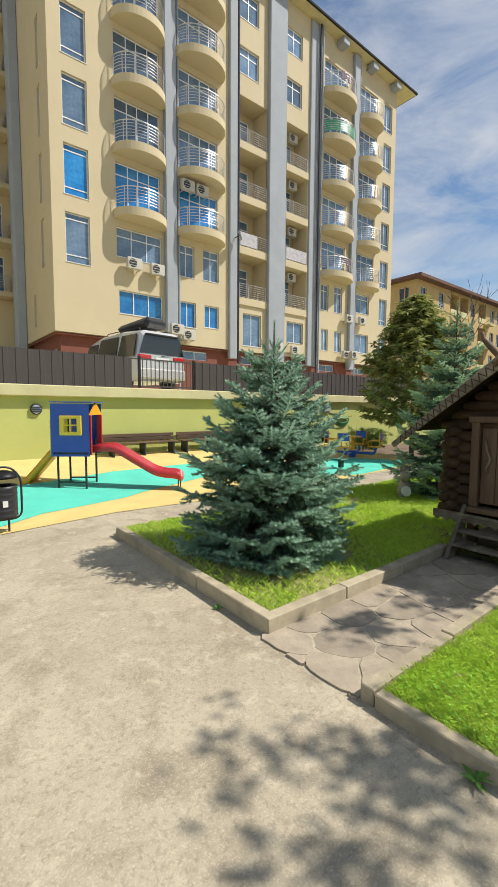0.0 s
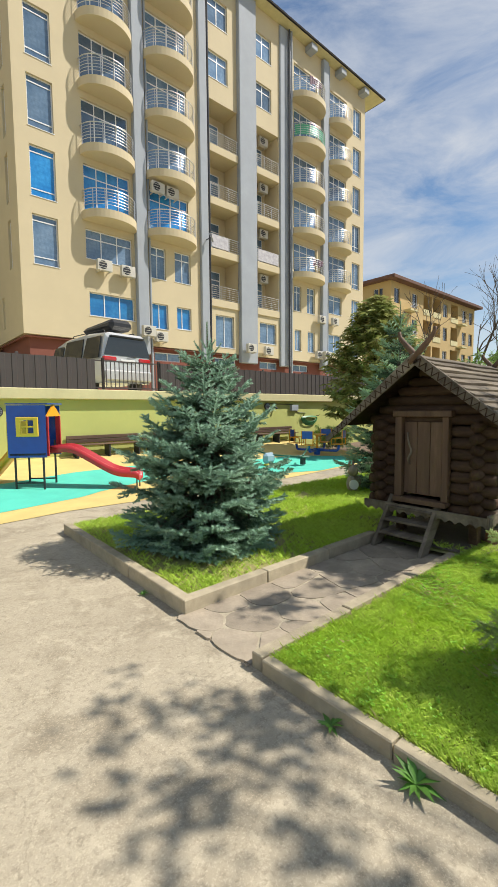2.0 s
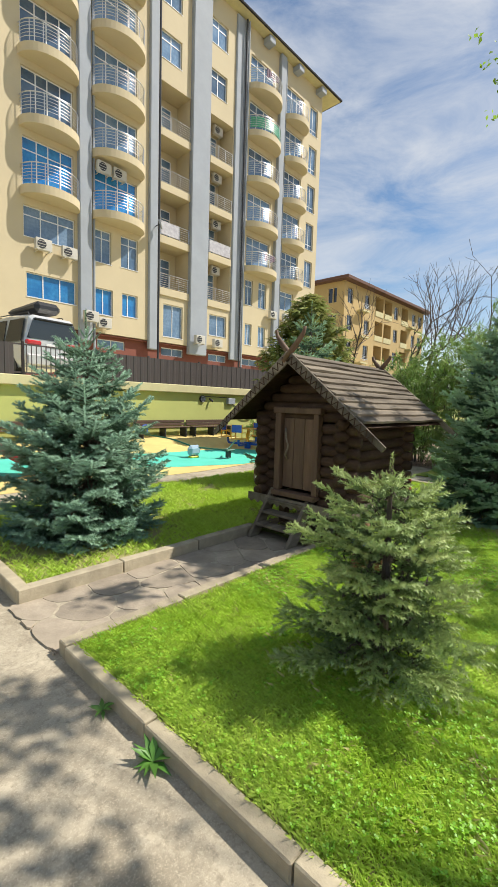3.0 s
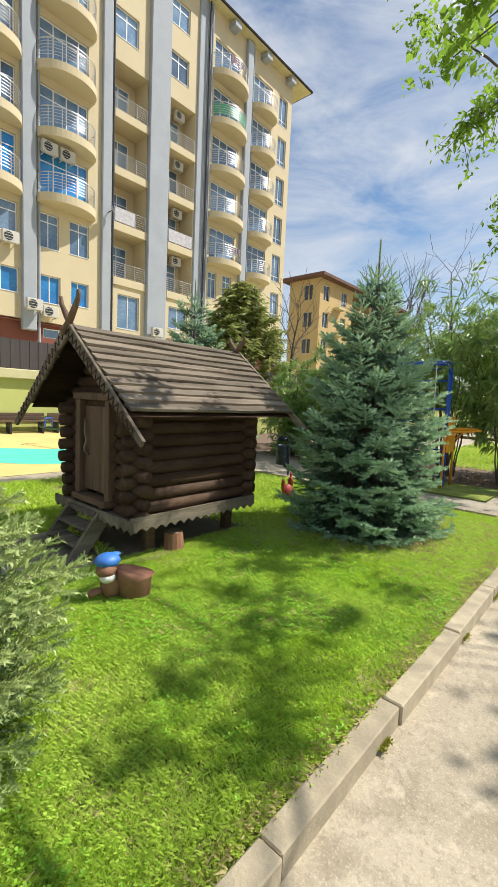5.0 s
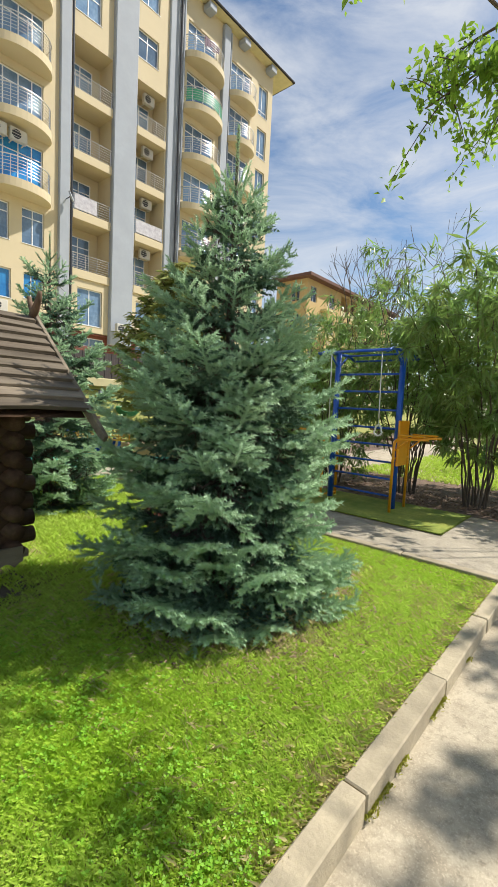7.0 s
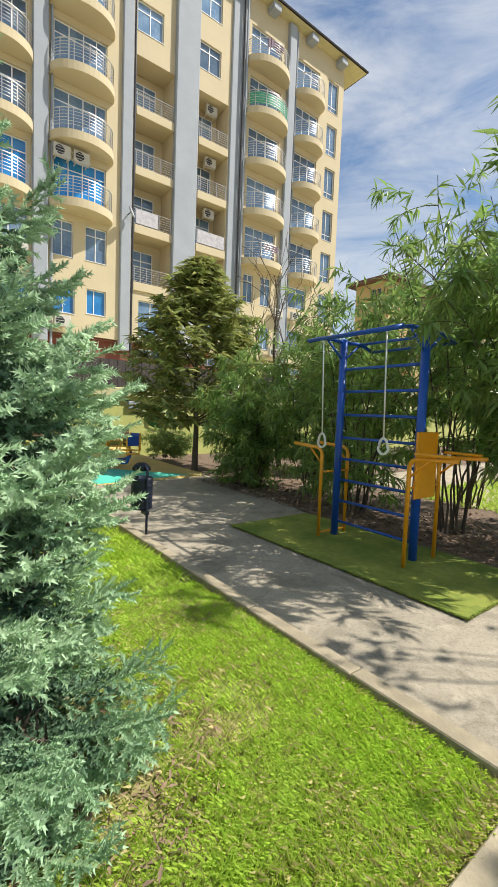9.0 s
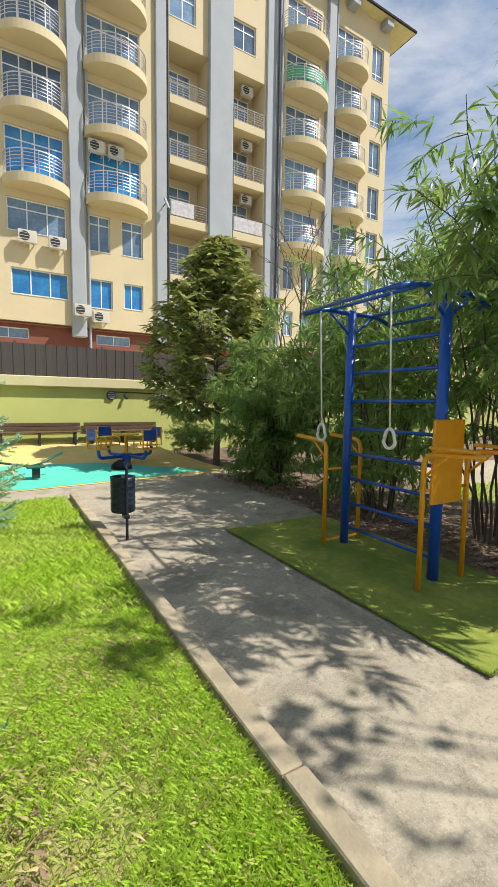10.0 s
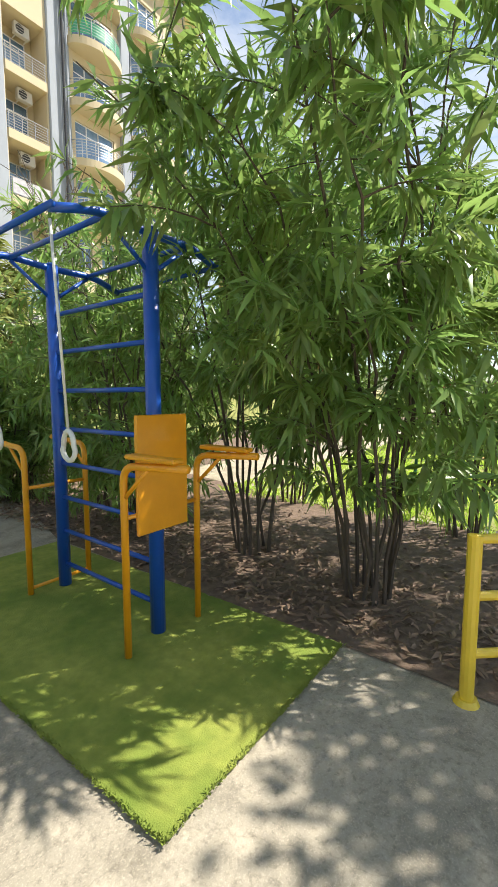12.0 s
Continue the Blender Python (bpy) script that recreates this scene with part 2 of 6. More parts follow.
def part(name, bm, mat, parent=None, label="", smooth=False):
    me = bpy.data.meshes.new(name)
    bm.normal_update()
    bm.to_mesh(me)
    bm.free()
    me.materials.append(mat)
    if smooth:
        me.shade_smooth()
    ob = new(name, me)
    if parent is not None:
        ob.parent = parent
    if label:
        tagged(ob, label)
    return ob


def share(name, ob, parent, m):
    """One more object on the mesh of ob."""
    o = new(name, ob.data)
    o.parent = parent
    o.matrix_basis = m
    return o


def box(bm, x0, x1, y0, y1, z0, z1, bevel=0.0, m=None):
    g = bmesh.ops.create_cube(bm, size=1.0)
    vs = g["verts"]
    for v in vs:
        v.co = Vector((x0 + (v.co.x + 0.5) * (x1 - x0), y0 + (v.co.y + 0.5) * (y1 - y0), z0 + (v.co.z + 0.5) * (z1 - z0)))
    if bevel:
        es = list({e for v in vs for e in v.link_edges})
        r = bmesh.ops.bevel(bm, geom=es, offset=bevel, segments=1, affect="EDGES", profile=0.5)
        vs = list({v for f in r["faces"] for v in f.verts} | {v for v in vs if v.is_valid})
    if m is not None:
        bmesh.ops.transform(bm, matrix=m, verts=vs)
    return bm


def tube(bm, pts, radius, sides=10, r_end=None):
    """A round bar through the points."""
    pts = [Vector(p) for p in pts]
    n = len(pts)
    rings = []
    side = None
    for i, p in enumerate(pts):
        d = (pts[min(i + 1, n - 1)] - pts[max(i - 1, 0)]).normalized()
        if side is None:
            side = d.orthogonal().normalized()
        else:
            side = (side - d * side.dot(d)).normalized()
        up = d.cross(side)
        r = radius if r_end is None else radius + (r_end - radius) * i / (n - 1)
        rings.append([bm.verts.new(p + (side * math.cos(a) + up * math.sin(a)) * r) for a in (2 * math.pi * k / sides for k in range(sides))])
    for a, b in zip(rings, rings[1:]):
        for k in range(sides):
            bm.faces.new((a[k], a[(k + 1) % sides], b[(k + 1) % sides], b[k]))
    bm.faces.new(rings[0][::-1])
    bm.faces.new(rings[-1])
    return bm


def bend(pts, r=0.08, steps=5):
    """Rounds the corners of a line of points."""
    pts = [Vector(p) for p in pts]
    out = [pts[0]]
    for a, b, c in zip(pts, pts[1:], pts[2:]):
        u, v = (a - b), (c - b)
        k = min(r, u.length * 0.45, v.length * 0.45)
        p, q = b + u.normalized() * k, b + v.normalized() * k
        for i in range(steps + 1):
            s = i / steps
            out.append(p * (1 - s) ** 2 + b * 2 * s * (1 - s) + q * s * s)
    return out + [pts[-1]]


def prism(bm, outline, z0, z1):
    """A flat outline in x and y raised from z0 to z1."""
    lo = [bm.verts.new((x, y, z0)) for x, y in outline]
    hi = [bm.verts.new((x, y, z1)) for x, y in outline]
    bm.faces.new(hi)
    bm.faces.new(lo[::-1])
    n = len(lo)
    for i in range(n):
        bm.faces.new((lo[i], lo[(i + 1) % n], hi[(i + 1) % n], hi[i]))
    return bm


def np_mesh(name, verts, faces, mat, parent=None):
    """A mesh from arrays: verts (n, 3), faces (m, k)."""
    me = bpy.data.meshes.new(name)
    k = faces.shape[1]
    me.vertices.add(len(verts))
    me.vertices.foreach_set("co", np.ascontiguousarray(verts, np.float32).ravel())
    me.loops.add(faces.size)
    me.loops.foreach_set("vertex_index", np.ascontiguousarray(faces, np.int32).ravel())
    me.polygons.add(len(faces))
    me.polygons.foreach_set("loop_start", np.arange(0, faces.size, k, dtype=np.int32))
    me.update(calc_edges=True)
    me.materials.append(mat)
    ob = new(name, me)
    if parent is not None:
        ob.parent = parent
    return ob


def frames_of(d, rng):
    """For each direction a frame of three axes, turned at random about it. d: (n, 3)."""
    d = d / np.linalg.norm(d, axis=1, keepdims=True)
    ref = rng.normal(size=d.shape)
    s = np.cross(d, ref)
    s /= np.linalg.norm(s, axis=1, keepdims=True) + 1e-9
    return np.stack([s, d, np.cross(s, d)], axis=2)


def scatter(tv, tf, places, axes, sizes):
    """Copies of a template (its y is the growing way) at the places; returns arrays."""
    n = len(places)
    v = np.einsum("nij,kj->nki", axes, tv) * np.reshape(sizes, (n, 1, -1)) + places[:, None, :]
    f = tf[None] + (np.arange(n) * len(tv))[:, None, None]
    return v.reshape(-1, 3), f.reshape(-1, tf.shape[1])


# ---- ground ----
KX, KY0, KY1 = 1.75, -1.52, 5.15       # the lawn's kerbs: west, south, north
KE = 9.42                              # east
WALL_Y, TOP = 11.32, 2.2               # the retaining wall and the terrace behind it


def sheet(name, outline, z, mat, label, category="ground"):
    bm = bmesh.new()
    bm.faces.new([bm.verts.new((x, y, z)) for x, y in outline])
    return tagged(part(name, bm, mat), label, category, kind="structure")


def grid_sheet(name, x0, x1, y0, y1, z, mat, label, step=0.25, rise=0.01):
    bm = bmesh.new()
    nx, ny = max(1, round((x1 - x0) / step)), max(1, round((y1 - y0) / step))
    vs = [[bm.verts.new((x0 + (x1 - x0) * i / nx, y0 + (y1 - y0) * j / ny,
                         z + rise * noise.noise((i * 0.31, j * 0.31, z)))) for j in range(ny + 1)] for i in range(nx + 1)]
    for i in range(nx):
        for j in range(ny):
            bm.faces.new((vs[i][j], vs[i + 1][j], vs[i + 1][j + 1], vs[i][j + 1]))
    return tagged(part(name, bm, mat, smooth=True), label, "ground", kind="structure")


sheet("ground", [(-900, -900), (900, -900), (900, 900), (-900, 900)], -0.012, M_concrete, "light grey-beige worn concrete ground of the yard")


for x0, x1, y0, y1 in ((KX, KE - 0.05, KY0 + 0.05, 1.17), (4.5, KE - 0.05, 1.17, 2.14), (KX + 0.08, KE - 0.05, 2.14, KY1 - 0.05)):
    grid_sheet("lawn", x0, x1, y0, y1, 0.055, M_soil, "green lawn soil with moss and thin grass patches", 0.12, 0.02)
sheet("road", [(KE, -1.9), (16.5, -1.9), (13.4, 4.2), (13.0, 6.6), (8.3, 6.2), (8.3, KY1), (KE, KY1)], -0.008, M_path, "grey worn concrete garden path", "path")


def slope(y):
    """The playground rises gently towards the wall."""
    return 0.4 * max(0.0, (y - 7.0) / 4.5) ** 1.5


def sloped(name, outline, lift, mat, label):
    bm = bmesh.new()
    bm.faces.new([bm.verts.new((x, y, 0)) for x, y in outline])
    for i in range(12):
        bmesh.ops.bisect_plane(bm, geom=bm.verts[:] + bm.edges[:] + bm.faces[:], plane_co=(0, 7.0 + 0.4 * i, 0), plane_no=(0, 1, 0))
    bmesh.ops.triangulate(bm, faces=bm.faces[:])
    for v in bm.verts:
        v.co.z = slope(v.co.y) + lift
    return tagged(part(name, bm, mat), label, "rubber floor", kind="structure")


sloped("playground", [(-30, 5.9), (0.6, 6.05), (2.3, 6.31), (4.2, 6.2), (7.0, 6.15), (12.8, 6.75), (13.1, 7.2), (12.6, 10.0), (12.5, 11.6), (-30, 11.6)], -0.004,
       M_rub_y, "yellow poured rubber playground surface")
sloped("playground_band", [(-4.0, 6.25), (0.73, 6.45), (1.36, 6.9), (2.84, 7.25), (3.3, 7.5), (5.14, 8.15), (6.4, 7.25), (7.1, 6.95), (8.75, 6.4), (10.9, 6.7), (12.65, 7.05),
                           (11.85, 7.75), (10.45, 8.7), (8.9, 8.8), (7.46, 8.86), (5.54, 9.6), (3.51, 9.5), (2.05, 9.14), (-4.0, 8.4)],
       0.001, M_rub_c, "turquoise wavy band in the rubber playground surface")
sheet("soil_bed", [(13.0, 6.7), (13.15, 11.5), (60, 11.5), (60, 7), (16.2, 5.0), (15.4, 1.5), (15.2, -4.0), (15.2, -30), (12.4, -30), (12.1, -4.0), (12.25, -1.0), (12.3, 2.8), (12.75, 4.3)], -0.001, M_mulch, "brown bark mulch and dry leaves under bushes", "soil")


def kerb_run(a, b, w=0.11, h=0.13, length=0.98, label="weathered grey-beige concrete kerb edging the lawn"):
    """Kerb stones from a to b, with open joints between them."""
    a, b = Vector((*a, 0)), Vector((*b, 0))
    d = b - a
    n = max(1, round(d.length / length))
    e = tagged(thing("kerb", a, math.degrees(math.atan2(d.y, d.x))), label, "kerb", kind="structure")
    seg = d.length / n
    bm = box(bmesh.new(), 0.004, seg - 0.004, -w / 2, w / 2, -0.1, h, 0.007)
    first = part("kerb_stone", bm, M_kerb, e)
    for i in range(1, n):
        share("kerb_stone", first, e, pose(seg * i, random.uniform(-0.006, 0.006), random.uniform(-0.008, 0.006), 0, random.uniform(-0.3, 0.3), random.uniform(-0.4, 0.4)))
    return e


kerb_run((KX + 0.05, 2.06), (KX + 0.12, 5.1), 0.1, 0.115)
kerb_run((KX, 2.1), (4.5, 2.14), 0.1, 0.112)
kerb_run((KX - 0.04, 1.17), (4.5, 1.17), 0.09, 0.088)
kerb_run((KX - 0.002, 1.12), (KX - 0.008, KY0), 0.08, 0.078)
kerb_run((KX - 0.06, KY0 + 0.055), (KE, KY0 + 0.035), 0.105, 0.095)
kerb_run((KE - 0.06, KY0), (KE + 0.02, 5.2), 0.11, 0.115)
kerb_run((KX + 0.1, KY1), (KE, KY1), 0.1, 0.045)

# ---- terrace, retaining wall and fence ----
bm = box(bmesh.new(), -40, 60, WALL_Y, WALL_Y + 0.4, -0.3, TOP - 0.28)
tagged(part("wall_retaining", bm, M_wall_y), "lime-yellow rendered retaining wall beside the playground", "wall", kind="structure")
bm = box(bmesh.new(), -40, 60, 11.15, 60, TOP - 0.28, TOP, 0.02)
tagged(part("terrace", bm, M_slab), "cream concrete terrace slab above the retaining wall", "terrace", kind="structure")

def fence_run(x0, x1, solid, label):
    e = tagged(thing("fence", (0, 11.24, TOP)), label, "fence")
    first = None
    n = round((x1 - x0) / 2.22)
    for i in range(n + 1):
        x = x0 + (x1 - x0) * i / n
        if first is None:
            first = part("post", box(bmesh.new(), -0.035, 0.035, -0.035, 0.035, 0.0, 0.9, 0.006), M_fence, e)
            first.location.x = x
        else:
            share("post", first, e, pose(x, 0, 0))
    for z in (0.06, 0.82):
        part("rail", box(bmesh.new(), x0, x1, -0.015, 0.015, z - 0.02, z + 0.02), M_fence, e)
    if solid:
        w = 0.265
        bm = bmesh.new()
        prof = [(0, 0), (0.03, 0.0), (0.045, -0.014), (0.14, -0.014), (0.155, 0), (w, 0)]
        for (xa, ya), (xb, yb) in zip(prof, prof[1:]):
            lo, hi = -0.02, 0.85
            q = [bm.verts.new((x, y - 0.035, z)) for x, y, z in ((xa, ya, lo), (xb, yb, lo), (xb, yb, hi), (xa, ya, hi))]
            bm.faces.new(q)
        bmesh.ops.remove_doubles(bm, verts=bm.verts, dist=0.0005)
        bmesh.ops.solidify(bm, geom=list(bm.faces), thickness=0.004)
        s = part("slat", bm, M_fence, e)
        s.location.x = x0
        for i in range(1, int((x1 - x0) / w)):
            share("slat", s, e, pose(x0 + i * w, random.uniform(-0.004, 0.004), random.uniform(-0.01, 0.0)))
    else:
        s = part("bar", box(bmesh.new(), -0.012, 0.012, -0.008, 0.008, 0.04, 0.82), M_fence, e)
        s.location.x = x0 + 0.1
        for i in range(1, int((x1 - x0) / 0.13)):
            share("bar", s, e, pose(x0 + 0.1 + i * 0.13, 0, 0))
    return e


fence_run(-16.99, 4.98, True, "dark brown corrugated sheet-metal fence on the terrace edge")
fence_run(4.98, 6.76, False, "dark brown open metal bar fence on the terrace edge")
fence_run(6.76, 22.3, True, "dark brown corrugated sheet-metal fence on the terrace edge")

# ---- the apartment building ----
FY = 23.47
FLOORS = [5.72 + 3.37 * k for k in range(7)]
bld = tagged(thing("apartment_building", (0, FY, TOP)), "seven-storey cream and grey apartment building with curved balconies", "building")


def local(bm):
    bmesh.ops.translate(bm, verts=bm.verts, vec=(0, -FY, -TOP))
    return bm


def pierced(x0, x1, z0, z1, holes, y, depth):
    """A wall face at y with rectangular openings of the given depth. holes: x0, x1, z0, z1, depth or None."""
    xs = sorted({x0, x1, *(h[0] for h in holes), *(h[1] for h in holes)})
    zs = sorted({z0, z1, *(h[2] for h in holes), *(h[3] for h in holes)})
    bm = bmesh.new()

    def quad(*ps):
        bm.faces.new([bm.verts.new(p) for p in ps])

    for xa, xb in zip(xs, xs[1:]):
        for za, zb in zip(zs, zs[1:]):
            cx, cz = (xa + xb) / 2, (za + zb) / 2
            if not any(h[0] < cx < h[1] and h[2] < cz < h[3] for h in holes):
                quad((xa, y, za), (xb, y, za), (xb, y, zb), (xa, y, zb))
    for h in holes:
        a, b, c, d = h[:4]
        k = y + (h[4] if len(h) > 4 else depth)
        quad((a, y, c), (a, k, c), (b, k, c), (b, y, c))
        quad((a, y, d), (b, y, d), (b, k, d), (a, k, d))
        quad((a, y, c), (a, y, d), (a, k, d), (a, k, c))
        quad((b, y, c), (b, k, c), (b, k, d), (b, y, d))
    return bm


def window(parent, x0, x1, z0, z1, y, mull=(), trans=(), glass=None, off=(0, 0, 0), along_y=False, sill=True, name="window"):
    """A window with its frame bars, glass and sill, set at y; mull and trans are shares of its width and height."""
    w, h = x1 - x0, z1 - z0
    root = new(name)
    root.parent = parent
    root.matrix_basis = pose(x0 - off[0], y - off[1], z0 - off[2], 0, 0, 90 if along_y else 0)
    f = 0.055
    bm = bmesh.new()
    box(bm, 0, f, -0.03, 0.03, 0, h)
    box(bm, w - f, w, -0.03, 0.03, 0, h)
    box(bm, f, w - f, -0.03, 0.03, 0, f)
    box(bm, f, w - f, -0.03, 0.03, h - f, h)
    for s in mull:
        box(bm, w * s - f / 2, w * s + f / 2, -0.028, 0.028, f, h - f)
    for s in trans:
        box(bm, f, w - f, -0.026, 0.026, h * s - f / 2, h * s + f / 2)
    part("window_frame", bm, M_frame, root)
    part("pane", box(bmesh.new(), f * 0.5, w - f * 0.5, 0.0, 0.012, f * 0.5, h - f * 0.5), glass or M_glass, root)
    if sill:
        part("window_sill", box(bmesh.new(), -0.03, w + 0.03, -0.19, -0.03, -0.03, 0.0), M_frame, root)
    return root


rng = random.Random(4)
holes, wins = [], []


def opening(x0, x1, z0, z1, mull=(), trans=(), glass=None, depth=0.22):
    holes.append((x0, x1, z0, z1, depth))
    wins.append((x0, x1, z0, z1, mull, trans, glass, depth))


for k, f in enumerate(FLOORS):
    if k >= 1:
        opening(6.65, 7.9, f + 0.1, f + 2.6, (), (0.16, 0.88), M_glass_blue if k == 2 else M_glass)
        opening(33.9, 35.1, f + 0.25, f + 2.6, (0.45,), (0.2,))
    if k == 0:
        opening(9.45, 12.15, 6.95, 8.25, (0.33, 0.67), (), M_glass_blue)
        opening(13.25, 14.45, 6.7, 8.25, (0.5,), (), M_glass_blue)
        opening(15.1, 16.2, 6.85, 8.25, (0.4,), (), M_glass_blue)
        opening(18.2, 19.85, 6.0, 8.2, (0.5,), ())
        opening(22.35, 24.1, 6.65, 8.2, (0.5,), ())
        opening(26.2, 27.0, 6.4, 8.1, (0.5,))
        opening(27.8, 28.7, 6.4, 8.1, (0.5,))
        opening(30.5, 32.4, 6.6, 8.2, (0.5,))
        opening(33.9, 35.1, 6.5, 8.2, (0.5,))
    elif k == 1:
        opening(9.35, 12.1, 10.05, 11.65, (0.33, 0.67), (0.7,))
        opening(13.2, 14.35, 9.75, 11.65, (0.5,), (0.75,))
        opening(15.0, 16.2, 9.8, 11.7, (0.5,), (0.75,))
        opening(26.1, 27.0, 9.6, 11.6, (0.5,), (0.75,))
        opening(27.7, 28.7, 9.6, 11.7, (0.5,), (0.75,))
        opening(30.45, 32.4, 10.0, 11.6, (0.5,), (0.75,))
    else:
        blue = M_glass_blue if k == 2 else None
        opening(9.35, 12.05, f + 0.05, f + 2.6, (0.28, 0.5, 0.75), (0.76,), blue)
        opening(13.3, 16.1, f + 0.05, f + 2.55, (0.28, 0.55, 0.8), (0.76,), blue)
        opening(26.1, 28.9, f + 0.05, f + 2.5, (0.3, 0.6), (0.76,))
        opening(30.4, 32.9, f + 0.05, f + 2.5, (0.35, 0.65), (0.76,))
    if 1 <= k <= 4:
        holes.append((17.8, 20.28, f - 0.02, f + 3.0, 1.5))
        holes.append((22.05, 24.35, f - 0.02, f + 3.0, 1.5))
    if k >= 5:
        opening(17.85, 19.5, f + 1.0, f + 2.7, (0.5,), (0.72,))
        opening(21.95, 23.65, f + 1.0, f + 2.7, (0.5,), (0.72,))
part("wall", local(pierced(6.0, 35.7, 5.6, 30.4, holes, FY, 0.22)), M_facade, bld)
for x0, x1, z0, z1, mull, trans, glass, depth in wins:
    window(bld, x0, x1, z0, z1, FY + depth - 0.06, mull, trans, glass, (0, FY, TOP))
# side and back walls, red-brown base, roof
side = [(25.0 + 0, 25.6, f + 0.1, f + 2.6, 0.2) for f in FLOORS[1:]] + [(27.2, 27.7, FLOORS[0] + 0.6, FLOORS[0] + 2.4, 0.2)]
bm = pierced(23.47, 38.0, 5.6, 30.4, side, 0, 0.2)
bmesh.ops.transform(bm, verts=bm.verts, matrix=Matrix(((0, 1, 0, 6.0), (1, 0, 0, 0), (0, 0, 1, 0), (0, 0, 0, 1))))
part("wall", local(bm), M_facade, bld)
for a, b, c, d, _ in side:
    window(bld, 6.15, 6.15 + (b - a), c, d, a, (), (0.16,), None, (0, FY, TOP), True, False)
for b6 in ((6.3, 35.4, 24.99, 25.1, 5.76, 30.2), (35.55, 35.7, 23.48, 38, 5.6, 30.4), (6.0, 35.7, 38, 38.2, TOP, 30.4), (6.01, 35.5, 23.48, 37.9, 5.62, 5.75)):
    part("wall", local(box(bmesh.new(), *b6)), M_facade, bld)
bm = pierced(6.35, 35.4, TOP, 5.6, [(x, x + 1.9, 4.75, 5.3, 0.15) for x in (8.3, 13.6, 18.3, 22.6, 26.3, 30.6)], FY + 0.35, 0.15)
part("base_wall", local(bm), M_red, bld, "red-brown rendered base")
for b6 in ((6.35, 6.5, FY + 0.36, 38, TOP, 5.6), (35.3, 35.4, FY + 0.36, 38, TOP, 5.6)):
    part("base_wall", local(box(bmesh.new(), *b6)), M_red, bld, "red-brown rendered base")
for x in (8.3, 13.6, 18.3, 22.6, 26.3, 30.6):
    window(bld, x, x + 1.9, 4.75, 5.3, FY + 0.46, (0.5,), (), None, (0, FY, TOP), False, False)
bm = bmesh.new()
tube(bm, bend([(6.1, 29, 5.5), (6.1, FY + 0.1, 5.5), (35.3, FY + 0.1, 5.5)], 0.1), 0.05, 8)
part("pipe", local(bm), M_red, bld)
bm = bmesh.new()
ev = [(3.9, 22.6, 30.3), (37.7, 22.6, 30.3), (37.7, 39.5, 30.3), (3.9, 39.5, 30.3)]
lo = [bm.verts.new(p) for p in ev]
hi = [bm.verts.new((x, y, z + 0.14)) for x, y, z in ev]
r = [bm.verts.new((11, 31, 34)), bm.verts.new((31, 31, 34))]
bm.faces.new(lo[::-1])
for i in range(4):
    bm.faces.new((lo[i], lo[(i + 1) % 4], hi[(i + 1) % 4], hi[i]))
bm.faces.new((hi[0], hi[1], r[1], r[0]))
bm.faces.new((hi[1], hi[2], r[1]))
bm.faces.new((hi[2], hi[3], r[0], r[1]))
bm.faces.new((hi[3], hi[0], r[0]))
part("roof", local(bm), material("dark_roof_sheet", (0.035, 0.032, 0.03), 0.9, vary=0.2, scale=1, bump=0.1, spec=0.1), bld, "dark roof edge")
part("soffit", local(box(bmesh.new(), 4.0, 37.6, 22.72, 39.4, 30.27, 30.298)), M_slab, bld, "cream soffit under the wide eaves")
for x in (27.4, 31.2, 34.6):
    part("bracket", local(box(bmesh.new(), x, x + 0.7, 22.75, FY, 29.75, 30.2, 0.03)), M_grey, bld)
# grey pilasters, drainpipes
for x0, x1, d in ((12.25, 13.0, 0.3), (16.95, 17.6, 0.2), (20.28, 21.9, 0.3), (24.45, 25.8, 0.15), (29.4, 30.1, 0.3)):
    part("pilaster", local(box(bmesh.new(), x0, x1, FY - d, FY + 0.1, 5.0, 30.2, 0.05)), M_grey, bld, "grey rendered pilaster")
for x, y in ((17.68, FY - 0.16), (25.25, FY - 0.33), (25.5, FY - 0.33), (13.2, FY - 0.1), (30.32, FY - 0.1)):
    bm = tube(bmesh.new(), [(x, y, TOP + 0.2), (x, y, 30.1)], 0.07, 8)
    part("drainpipe", local(bm), M_dark if x in (17.68, 25.25) else M_grey, bld)


RAILS = {}


